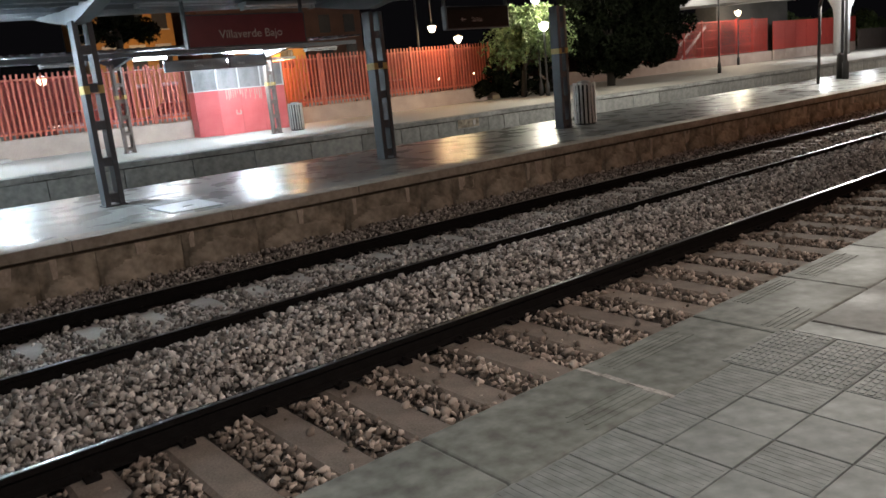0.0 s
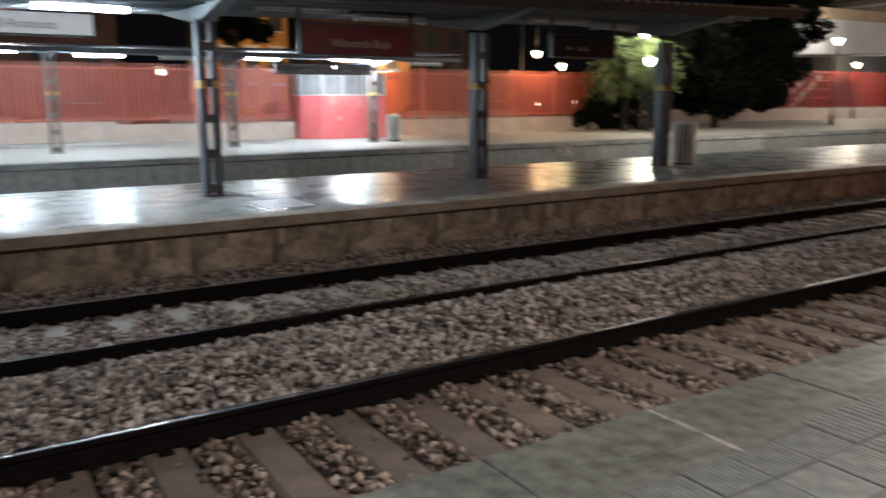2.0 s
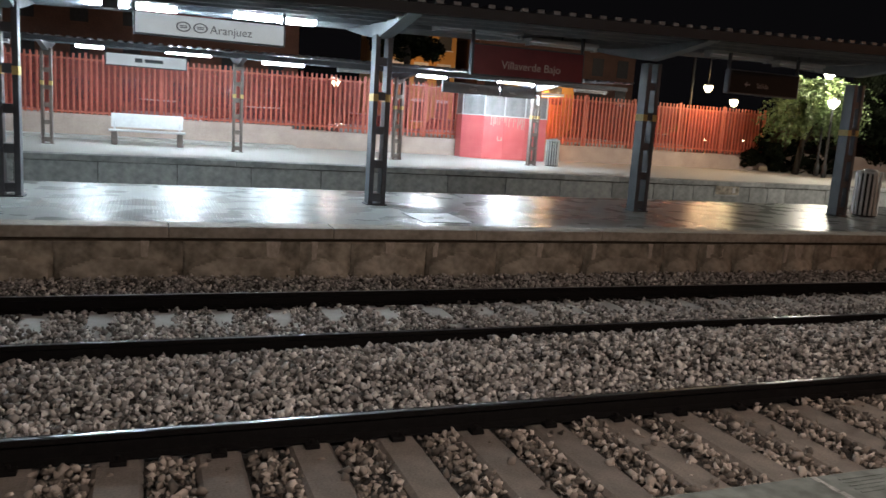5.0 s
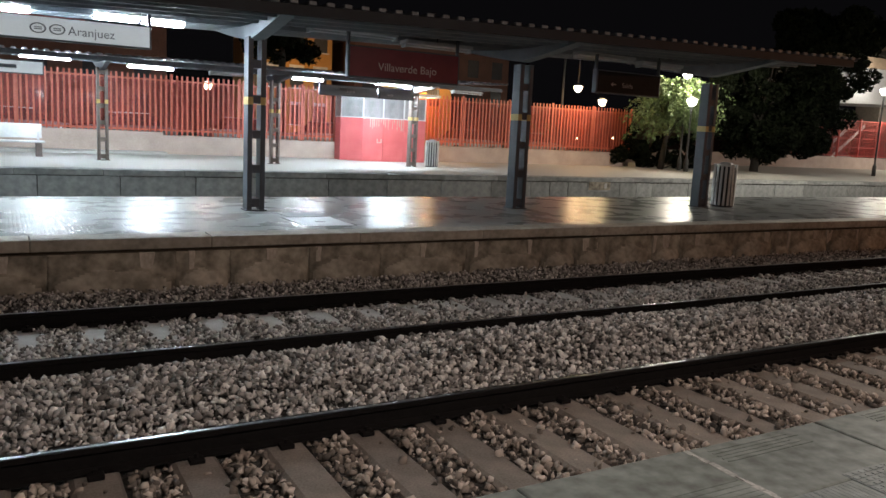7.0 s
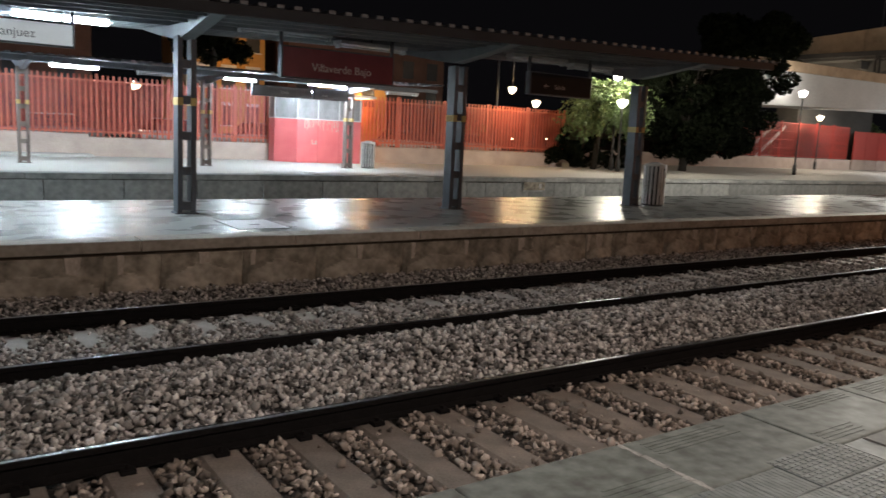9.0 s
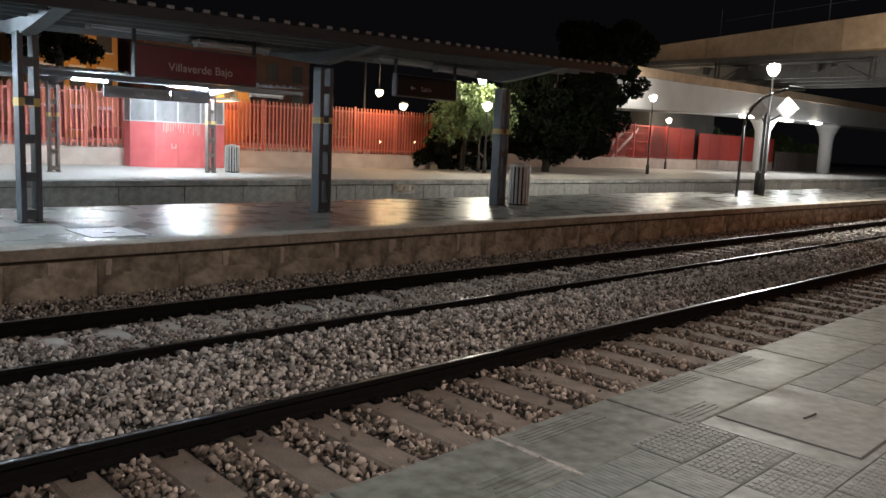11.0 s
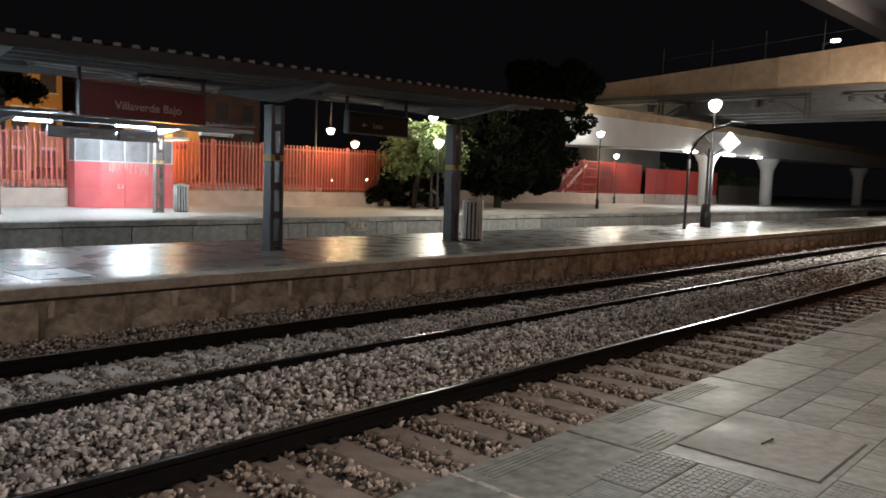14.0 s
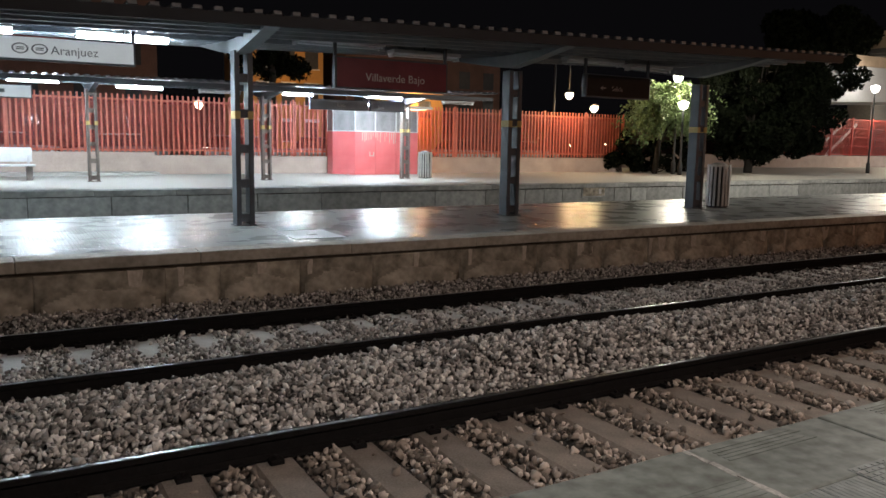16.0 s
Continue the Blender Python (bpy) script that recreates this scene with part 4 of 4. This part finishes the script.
lantern_post(9.2, 42.0, 3.05, "street lamp with a glowing warm lantern", M_LANTERN, 480, (1.0, 0.74, 0.62), -0.004)

# curved post and diamond boards beside the tall lamp
mp_ = thing("curved_post", "dark post with a curved top reaching out over the track", "post", (26.3, 12.8, 0))
bm = bmesh.new()
pts = [(0, 0, 0), (0.02, -0.03, 2.5), (0.03, -0.12, 2.85), (0.04, -0.30, 3.15), (0.05, -0.58, 3.42), (0.07, -0.95, 3.60), (0.08, -1.35, 3.70), (0.10, -1.70, 3.73)]
for a, b in zip(pts, pts[1:]):
    rod(bm, a, b, 0.05)
part("post", bm, M_BLACK, mp_, "", True)
bm = bmesh.new()
rod(bm, (0.09, -1.45, 3.75), (0.10, -1.95, 3.70), 0.09, 0.05)
part("lamp_head", bm, M_BLACK, mp_)
sp2 = thing("sign_post", "grey post with two white diamond boards", "sign post", (28.9, 13.2, 0))
bm = bmesh.new()
rod(bm, (0, 0, 0.85), (0, 0, 3.2), 0.05)
part("post", bm, M_STEEL, sp2)
bm = bmesh.new()
lathe(bm, [(0.17, 0.0), (0.17, 0.8), (0.10, 0.9)], 0, 0, 12)
part("pedestal", bm, M_BLACK, sp2, "thick black pedestal", True)
bm = bmesh.new()
rod(bm, (0, 0.27, 3.11), (0, 0.0, 2.66), 0.03)
rod(bm, (0, -0.82, 3.15), (0, 0.0, 2.66), 0.03)
part("arm", bm, M_STEEL, sp2)
for v, z in ((0.27, 3.18), (-0.82, 3.22)):
    bm = bmesh.new()
    box(bm, -0.03, 0.03, -0.30, 0.30, -0.30, 0.30, 0.01)
    o = part("diamond_board", bm, M_WHITEPAINT, sp2, "white diamond board")
    o.matrix_basis = pose(-0.07, v, z, 45, 0, 0)

# small notice on the face of the far platform
nb = thing("notice_plate", "small stained plate on the platform face", "sign", (18.4, EDGE3 + 0.04, -0.5))
bx("plate", (-0.55, 0.55, -0.02, 0.0, 0.0, 0.42), M_PANEL, nb, bevel=0.01)
bx("frame", (-0.5, 0.5, -0.03, -0.02, 0.06, 0.36), M_STONE, nb)
bx("writing_bar", (0.22, 0.34, -0.036, -0.03, 0.12, 0.30), M_INKW, nb)

# ---------------------------------------------------------------- trees
def leaves(name, n, fn, size, material, parent, seed):
    """Many small folded leaf blades, clumped, in one mesh."""
    r = np.random.RandomState(seed)
    c = fn(r, n)
    n = len(c)
    d = r.normal(size=(n, 3))
    d /= np.linalg.norm(d, axis=1)[:, None]
    e = np.cross(d, r.normal(size=(n, 3)))
    e /= np.linalg.norm(e, axis=1)[:, None]
    s = size * r.uniform(0.6, 1.4, (n, 1))
    v = np.stack([c - d * s, c + e * s * 0.42, c + d * s, c - e * s * 0.42], 1).reshape(-1, 3)
    me = bpy.data.meshes.new(name)
    me.vertices.add(4 * n)
    me.vertices.foreach_set("co", v.ravel())
    me.loops.add(4 * n)
    me.loops.foreach_set("vertex_index", np.arange(4 * n, dtype=np.int32))
    me.polygons.add(n)
    me.polygons.foreach_set("loop_start", np.arange(0, 4 * n, 4, dtype=np.int32))
    me.update(calc_edges=True)
    me.materials.append(material)
    o = new(name, me)
    o.parent = parent
    return tagged(o, kind="stuff")


def crown(clumps):
    def fn(r, n):
        w = np.array([c[3] ** 2 for c in clumps])
        k = r.choice(len(clumps), n, p=w / w.sum())
        q = r.normal(size=(n, 3))
        q /= np.linalg.norm(q, axis=1)[:, None]
        q *= (r.uniform(0.35, 1.0, (n, 1))) ** 0.5
        a = np.array(clumps)
        return a[k, :3] + q * a[k, 3:4] * np.array([1, 1, 0.8])
    return fn


def tree(x, y, label, trunk_h, clumps, n, size, material, seed):
    t = thing("tree", label, "tree", (x, y, -0.004))
    bm = bmesh.new()
    rod(bm, (0, 0, 0), (0.1, 0, trunk_h), 0.24, 0.16)
    part("trunk", bm, M_BARK, t, "", True)
    bm = bmesh.new()
    for c in clumps[::3]:
        rod(bm, (0.1, 0, trunk_h * 0.9), (c[0] * 0.8, c[1] * 0.8, c[2]), 0.09, 0.03, 7)
    part("limb", bm, M_BARK, t, "", True)
    leaves("crown", n, crown(clumps), size, material, t, seed)
    return t


r_ = random.Random(8)
big = []
# lobes of the crown: centre and reach
for cx, cy, cz, rx_, ry_, rz_, n_ in ((1.0, 0, 4.3, 3.6, 2.6, 1.8, 60), (5.6, 0.2, 5.5, 2.6, 2.0, 1.1, 34), (4.2, 0, 2.6, 2.3, 1.8, 1.5, 34), (0.4, 0, 2.3, 3.3, 2.0, 1.3, 40)):
    for k in range(n_):
        a, u = r_.uniform(0, 2 * math.pi), r_.uniform(-1, 1)
        rr = math.sqrt(1 - u * u) * r_.uniform(0.5, 1.0)
        big.append((cx + rx_ * rr * math.cos(a), cy + ry_ * rr * math.sin(a), cz + rz_ * u, r_.uniform(0.35, 0.85)))
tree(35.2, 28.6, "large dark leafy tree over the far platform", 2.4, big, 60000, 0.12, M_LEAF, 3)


def sprays(n_sprays, per):
    """Arching twigs that bend down towards their tips, with narrow leaves along them."""
    def fn(r, n):
        out = []
        for k in range(n_sprays):
            a, up = r.uniform(0, 2 * math.pi), r.uniform(0.15, 1.0)
            start = np.array([0.7 + r.normal() * 0.5, r.normal() * 0.4, 1.9 + 2.4 * up])
            way = np.array([math.cos(a) * 1.25, math.sin(a), r.uniform(0.1, 0.7)])
            length = r.uniform(0.7, 2.0) * (0.75 + 0.35 * up)
            u = r.uniform(0.15, 1.0, (per, 1))
            p_ = start + way * length * u - np.array([0, 0, 1.15]) * (u ** 2) * length * 0.8
            out.append(p_ + r.normal(size=(per, 3)) * 0.065)
        return np.concatenate(out)
    return fn


lt = thing("tree", "feathery green tree with drooping twigs lit by a lantern", "tree", (28.3, 28.6, -0.004))
bm = bmesh.new()
for a, b, r0, r1 in (((0, 0, 0), (0.15, 0, 1.3), 0.15, 0.12), ((0.15, 0, 1.25), (0.5, 0.05, 2.6), 0.12, 0.06)):
    rod(bm, a, b, r0, r1)
part("trunk", bm, M_BARK, lt, "", True)
for k in range(14):
    a = k * 2.4
    bm = bmesh.new()
    rod(bm, (0.3, 0, 1.6 + 0.06 * k), (0.5 + 1.1 * math.cos(a), 0.9 * math.sin(a), 2.9 + 0.09 * k), 0.04, 0.012, 6)
    part("limb", bm, M_BARK, lt, "", True)
leaves("crown", 0, sprays(360, 52), 0.085, M_LEAF2, lt, 5)
bush = []
for k in range(80):
    u = r_.uniform(-1.7, 3.9)
    bush.append((u, r_.uniform(-0.9, 0.9), r_.uniform(0.1, 1.1 + 0.9 * r_.random() * min(1, (u + 2.2) / 1.8)), r_.uniform(0.16, 0.42)))
sh = thing("shrub", "dark shrub growing over the end of the wall", "shrub", (28.6, 30.2, -0.004))
for c in bush[::7]:
    bm = bmesh.new()
    rod(bm, (c[0] * 0.6, c[1] * 0.6, 0), c[:3], 0.04, 0.02, 6)
    part("stem", bm, M_BARK, sh)
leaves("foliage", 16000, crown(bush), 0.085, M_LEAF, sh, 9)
hang = []
for k in range(14):
    hang.append((r_.uniform(-1.3, 1.3), r_.uniform(-1, 1), r_.uniform(-0.7, 0.7) + 5.2, r_.uniform(0.4, 0.8)))
tree(11.3, 36.5, "dark street tree behind the fence", 4.6, hang, 5000, 0.13, M_LEAF, 12)

# tree added to hide the lit parapet where it should fade to dark
high = []
for k in range(46):
    high.append((r_.uniform(-2.5, 2.5), r_.uniform(-1.6, 5.5), r_.uniform(7.0, 12.0), r_.uniform(0.7, 1.5)))
tree(56.0, 38.5, "tall dark tree added to darken the end of the road bridge", 7.4, high, 26000, 0.22, M_LEAF, 17)

hedge = []
for k in range(70):
    hedge.append((r_.uniform(0, 58), r_.uniform(-2, 2), r_.uniform(0.4, 4.2), r_.uniform(0.8, 1.6)))
hd = thing("tree_row", "dark row of trees and bushes beyond the viaduct", "trees", (56, 46, -0.004))
for c in hedge[::4]:
    bm = bmesh.new()
    rod(bm, (c[0], c[1], 0), c[:3], 0.12, 0.05, 6)
    part("trunk", bm, M_BARK, hd)
leaves("foliage", 16000, crown(hedge), 0.22, M_LEAF2, hd, 21)

# ---------------------------------------------------------------- road bridge
bridge = thing("road_bridge", "concrete road bridge crossing high over the tracks", "bridge", (60, 0, 0))
def parapet_top(y):
    return 12.05 - 0.071 * (y - 13.8)


for k in range(17):
    ya_, yb_ = -20 + 3.5 * k, -20 + 3.5 * k + 3.475
    bm = bmesh.new()
    prism(bm, [(ya_, 9.05), (yb_, 9.05), (yb_, parapet_top(yb_)), (ya_, parapet_top(ya_))], "x", -0.25, 0.0)
    part("parapet_panel", bm, M_BRIDGE, bridge)
for k in range(12):
    bx("fence_post", (-0.14, -0.10, -14.29 + 4.15 * k, -14.25 + 4.15 * k, parapet_top(-14.25 + 4.15 * k) - 0.01, parapet_top(-14.25 + 4.15 * k) + 2.15), M_STEEL, bridge)
bm = bmesh.new()
rod(bm, (-0.12, -14, parapet_top(-14) + 1.2), (-0.12, 31, parapet_top(31) + 1.2), 0.012, seg=6)
part("fence_wire", bm, M_STEEL, bridge)
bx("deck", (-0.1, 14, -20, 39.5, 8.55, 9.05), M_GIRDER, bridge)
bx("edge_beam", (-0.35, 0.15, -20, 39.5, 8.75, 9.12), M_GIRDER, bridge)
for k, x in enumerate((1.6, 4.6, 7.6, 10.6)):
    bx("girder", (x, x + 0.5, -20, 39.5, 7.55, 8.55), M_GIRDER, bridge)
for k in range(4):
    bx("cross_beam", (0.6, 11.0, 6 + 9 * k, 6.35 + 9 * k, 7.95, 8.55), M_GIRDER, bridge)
for y in (12.0, 1.0):
    bm = bmesh.new()
    lathe(bm, [(0.8, -1.2), (0.8, 5.4), (1.1, 6.6), (1.9, 7.55)], 34, y, 20)
    part("pier", bm, M_BEAM, bridge, "round pier with a flared head", True)
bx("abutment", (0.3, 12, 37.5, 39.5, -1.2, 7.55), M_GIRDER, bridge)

viaduct = thing("ramp_viaduct", "pale concrete ramp viaduct on round flared piers beside the tracks", "bridge", (0, 28.5, 0))
bm = bmesh.new()
prism(bm, [(40.0, 4.0), (60.0, 4.65), (78.0, 4.85), (125.0, 5.2), (125.0, 6.9), (60.0, 6.35), (40.0, 6.15)], "y", 0.0, 4.2)
part("box_girder", bm, M_BEAM, viaduct, "pale concrete box girder")
bm = bmesh.new()
prism(bm, [(40.0, 6.15), (60.0, 6.35), (125.0, 6.9), (125.0, 7.5), (60.0, 6.95), (40.0, 6.75)], "y", -0.25, 0.0)
part("parapet", bm, M_BRIDGE, viaduct)
for x, zt in ((67.6, 4.72), (82.3, 4.87), (115.5, 5.1)):
    bm = bmesh.new()
    lathe(bm, [(0.62, -0.004), (0.62, 3.0), (0.68, 3.7), (0.95, 4.3), (1.25, zt)], x, 2.1, 20)
    part("pier", bm, M_BEAM, viaduct, "round pier with a flared head", True)
for x, z in ((59.6, 4.62), (67.1, 4.70), (73.4, 4.76)):
    f = thing("bridge_lamp", "white lamp glowing under the viaduct", "lamp", (x, 28.4, z))
    bx("bowl", (-0.7, 0.7, -0.3, 0.3, -0.22, -0.06), M_LANTERNW, f, bevel=0.05)
    bx("bracket", (-0.1, 0.1, -0.1, 0.1, -0.06, 0.03), M_STEEL, f)
    lamp_point(x, 28.2, z - 0.6, 430, (0.95, 0.98, 1.0), 0.3)
for y, way in ((31.3, -1), (19.7, 1), (14.15, 1), (8.2, -1)):
    cb = thing("catenary_bracket", "dark overhead line bracket under the road bridge", "overhead line bracket", (59.7, y, 8.75))
    for v in (-0.16, 0.16):
        bx("hanger", (-0.06, 0.06, v - 0.05, v + 0.05, -1.75, 0.0), M_BLACK, cb)
    bm = bmesh.new()
    rod(bm, (0, 0, -1.5), (0, 1.9 * way, -0.55), 0.05)
    rod(bm, (0, 0, -0.35), (0, 2.6 * way, -0.3), 0.045)
    part("arm", bm, M_BLACK, cb)
    bm = bmesh.new()
    lathe(bm, [(0.05, -0.75), (0.26, -0.7), (0.26, -0.62), (0.12, -0.58), (0.26, -0.52), (0.26, -0.44), (0.05, -0.36)], 0, 2.6 * way, 12)
    part("insulator", bm, M_BLACK, cb)
bl = thing("bridge_lamp", "sodium street lamp on the bridge parapet", "street lamp", (60.6, 19.2, 9.05))
bm = bmesh.new()
rod(bm, (0, 0, 0), (0, 0, 3.2), 0.07, 0.05)
rod(bm, (0, 0, 3.2), (0, -0.7, 3.45), 0.05, 0.05)
part("post", bm, M_STEEL, bl)
bx("lamp_head", (-0.12, 0.12, -1.1, -0.5, 3.32, 3.52), M_LANTERN, bl, bevel=0.03)
# bare sodium light added well away from the lamp head to brighten the parapet
lamp_point(56.6, 8.0, 13.0, 1250, (1, 0.45, 0.18), 0.2)
stair = thing("stair_flight", "pale steel stair flight leaning up to the bridge", "stairs", (56.0, 38.5, 0))
for s_ in (0, 1.2):
    bm = bmesh.new()
    prism(bm, [(0.0, 0.6), (0.4, 0.6), (7.4, 5.3), (7.0, 5.3)], "y", s_, s_ + 0.08)
    part("stringer", bm, M_WHITEPAINT, stair)
for k in range(22):
    bx("tread", (0.2 + 0.32 * k, 0.5 + 0.32 * k, 0.08, 1.2, 0.62 + 0.21 * k, 0.66 + 0.21 * k), M_STEEL, stair)

# ---------------------------------------------------------------- street behind the fence
def building(name, label, x0, x1, y0, y1, h, material, cols, rows, trim):
    b = thing(name, label, "building", (x0, y0, -0.004))
    w = x1 - x0
    bx("wall", (0, w, 0, y1 - y0, 0, h), material, b)
    bx("roof", (-0.3, w + 0.3, -0.3, y1 - y0 + 0.3, h, h + 0.3), M_DARKBRICK, b)
    for i in range(cols):
        for j in range(rows):
            u = (i + 0.5) * w / cols
            z = 1.2 + j * (h - 1.0) / rows
            bx("window", (u - 0.55, u + 0.55, -0.03, 0.0, z, z + 1.5), M_GLASS, b)
            bx("sill", (u - 0.65, u + 0.65, -0.12, -0.03, z - 0.08, z), trim, b)
            bx("shutter_box", (u - 0.6, u + 0.6, -0.06, 0.0, z + 1.5, z + 1.75), trim, b)
    return b


building("apartment_building", "ochre apartment house lit by street lamps", 17.2, 23.0, 60, 68, 9.5, M_OCHRE, 3, 3, M_WHITEPAINT)
building("apartment_building", "dark brick apartment house behind the street", 25.0, 40, 60, 70, 8.2, M_DARKBRICK, 6, 3, M_DARKBRICK)
building("apartment_building", "dark brick apartment house behind the street", -22, 10, 58, 70, 11.0, M_DARKBRICK, 10, 4, M_DARKBRICK)
gable = thing("gate_house", "small ochre house with a barred window and an added orange lamp", "house", (18.3, 37.0, -0.004))
bx("wall", (0, 2.6, 0, 3, 0, 3.95), M_OCHRE, gable)
bx("roof", (-0.2, 2.8, -0.2, 3.2, 3.95, 4.1), M_DARKBRICK, gable)
w_ = bx("window", (1.1, 1.85, -0.03, 0.0, 2.6, 3.5), M_GLASS, gable)
for k in range(5):
    bx("window_bar", (1.15 + 0.15 * k, 1.18 + 0.15 * k, -0.06, -0.03, 2.6, 3.5), M_BLACK, w_)
bx("sill", (1.0, 1.95, -0.12, -0.03, 2.5, 2.6), M_OCHRE, gable)
# unseen lamp added on the wall to keep the house lit orange
bx("added_wall_lamp", (0.5, 0.7, -0.25, 0.0, 3.6, 3.75), M_SODIUM, gable, "added orange lamp on the house wall")
lamp_point(18.9, 36.4, 3.6, 220, SODIUM, 0.1)
# bare orange light without a fixture, added for the ochre apartment house
lamp_point(20.0, 56.0, 6.0, 220, SODIUM, 0.2)


def car(x, y, label, turn, group="parked cars"):
    c = thing("car", label, "car", (x, y, -0.004), group)
    c.rotation_euler = (0, 0, radians(turn))
    bm = bmesh.new()
    prism(bm, [(-2.1, 0.35), (2.1, 0.35), (2.15, 0.62), (1.9, 0.86), (1.05, 0.95), (-1.5, 0.98), (-2.1, 0.9)], "y", -0.85, 0.85)
    bmesh.ops.bevel(bm, geom=bm.edges[:], offset=0.05, segments=2, affect="EDGES")
    part("body", bm, M_CARPAINT, c)
    bm = bmesh.new()
    prism(bm, [(-1.6, 0.94), (1.05, 0.94), (0.35, 1.42), (-1.1, 1.45)], "y", -0.74, 0.74)
    part("cabin", bm, M_GLASS, c, "dark glazed cabin")
    bm = bmesh.new()
    prism(bm, [(-1.1, 1.43), (0.35, 1.40), (0.3, 1.47), (-1.05, 1.49)], "y", -0.72, 0.72)
    part("roof", bm, M_CARPAINT, c)
    for u in (-1.3, 1.3):
        for v in (-0.8, 0.8):
            bm = bmesh.new()
            rod(bm, (u, v - 0.1, 0.32), (u, v + 0.1, 0.32), 0.32, seg=18)
            w = part("wheel", bm, M_BLACK, c)
            bm = bmesh.new()
            rod(bm, (u, v - 0.11, 0.32), (u, v + 0.11, 0.32), 0.19, seg=14)
            part("rim", bm, M_METAL, w)
    for v in (-0.62, 0.62):
        bx("headlight", (2.06, 2.16, v - 0.17, v + 0.17, 0.62, 0.76), M_WHITEPAINT, c)
        bx("tail_light", (-2.14, -2.08, v - 0.15, v + 0.15, 0.65, 0.85), M_RED, c)
    return c


for x, y, t, lab in ((9.5, 34.6, 8, "pale parked car behind the fence"), (13.6, 35.0, 4, "grey parked car behind the fence"), (4.0, 34.6, 184, "dark parked car behind the fence"),
                     (22.0, 37.2, 10, "parked car beside the small ochre house"), (27.0, 38.0, 5, "dark parked car behind the fence"), (-6.0, 34.6, 2, "dark parked car behind the fence"), (0.6, 36.8, 6, "pale parked car behind the fence")):
    car(x, y, lab, t)
car(50.5, 39.0, "parked car behind the mesh fence", 3)
car(57.5, 39.6, "parked car behind the mesh fence", 186)

# glowing dots added as headlight glints, and a lit shrub in the street
for x, z in ((30.5, 1.30), (33.4, 1.40), (17.3, 1.15)):
    bo = thing("glint_light", "small glowing dot on a stand, added as a headlight glint", "bollard", (x, 38.0, -0.004), "bollards")
    bm = bmesh.new()
    lathe(bm, [(0.07, 0.0), (0.07, z - 0.1), (0.09, z - 0.08)], 0, 0, 10)
    part("post", bm, M_BLACK, bo, "", True)
    bm = bmesh.new()
    lathe(bm, [(0.05, z - 0.08), (0.07, z - 0.02), (0.05, z + 0.03), (0.02, z + 0.05)], 0, 0, 12)
    part("lamp", bm, M_LANTERN, bo, "glowing dot", True)
lit = []
for k in range(14):
    lit.append((r_.uniform(-0.7, 0.7), r_.uniform(-0.4, 0.4), r_.uniform(0.5, 2.1), r_.uniform(0.2, 0.4)))
ls = thing("shrub", "small shrub in the street under an added orange light", "shrub", (27.9, 38.6, -0.004))
for c in lit[::3]:
    bm = bmesh.new()
    rod(bm, (c[0] * 0.5, c[1] * 0.5, 0), c[:3], 0.03, 0.015, 6)
    part("stem", bm, M_BARK, ls)
leaves("foliage", 2500, crown(lit), 0.07, M_LEAF2, ls, 29)
# bare orange light added just for the shrub
lamp_point(27.6, 37.6, 2.2, 26, SODIUM, 0.1)

# far backdrop closing the station at both ends
tagged(bx("backdrop", (-120, 300, 120, 121, -1.2, 6), M_DARKBRICK), "dark distant wall of the town", "backdrop", kind="structure")
tagged(bx("wall_station", (-30, 80, -9.3, -9, -0.9, 5), M_WALL), "plain station wall behind the near platform", "wall", kind="structure")
canopy = thing("canopy_edge", "grey sheet canopy edge with a dark beam over the near platform", "canopy", (5.2, 2.5, 0))
def along(x):
    return 2.96 + 0.025 * (x - 6.2)
bm = bmesh.new()
prism(bm, [(0.0, along(5.2)), (12.0, along(17.2)), (12.0, along(17.2) + 0.16), (0.0, along(5.2) + 0.16)], "y", -0.16, 0.0)
part("edge_beam", bm, M_BLACK, canopy, "dark edge beam")
bm = bmesh.new()
prism(bm, [(0.0, along(5.2) + 0.165), (12.0, along(17.2) + 0.165), (12.0, along(17.2) + 0.2), (0.0, along(5.2) + 0.2)], "y", -1.9, 0.05)
part("sheet", bm, M_ROOF, canopy, "grey roof sheet")
bm = bmesh.new()
prism(bm, [(4.0, along(9.2) - 0.035), (12.0, along(17.2) - 0.035), (12.0, along(17.2) - 0.004), (4.0, along(9.2) - 0.004)], "y", -0.14, -0.02)
part("gutter", bm, M_WHITEPAINT, canopy, "pale gutter")
for u in (0.6, 6.0, 11.4):
    bx("hanger", (u, u + 0.08, -1.9, -1.82, along(5.2 + u) + 0.2, 3.62), M_BLACK, canopy)
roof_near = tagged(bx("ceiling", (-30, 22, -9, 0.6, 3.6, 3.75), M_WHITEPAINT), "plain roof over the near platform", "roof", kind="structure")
# unseen tubes, assumed from the lit floor; tilts aim them at floor and ballast
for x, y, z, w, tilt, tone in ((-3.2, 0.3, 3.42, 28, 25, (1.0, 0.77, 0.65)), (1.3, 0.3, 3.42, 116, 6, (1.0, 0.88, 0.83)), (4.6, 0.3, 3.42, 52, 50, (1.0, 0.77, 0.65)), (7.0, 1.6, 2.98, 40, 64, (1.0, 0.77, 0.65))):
    tube_lamp(x - 0.7, x + 0.7, y, z, 2, True, "unseen tube lamp under the near platform roof", M_TUBE_NEAR)
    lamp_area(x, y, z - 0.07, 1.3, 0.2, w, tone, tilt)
# lamp post added out of view to redden the ballast on the right
lantern_post(24.0, 0.6, 4.3, "unseen sodium lamp post added on the near platform", M_SODIUM, 430, (1, 0.40, 0.19))
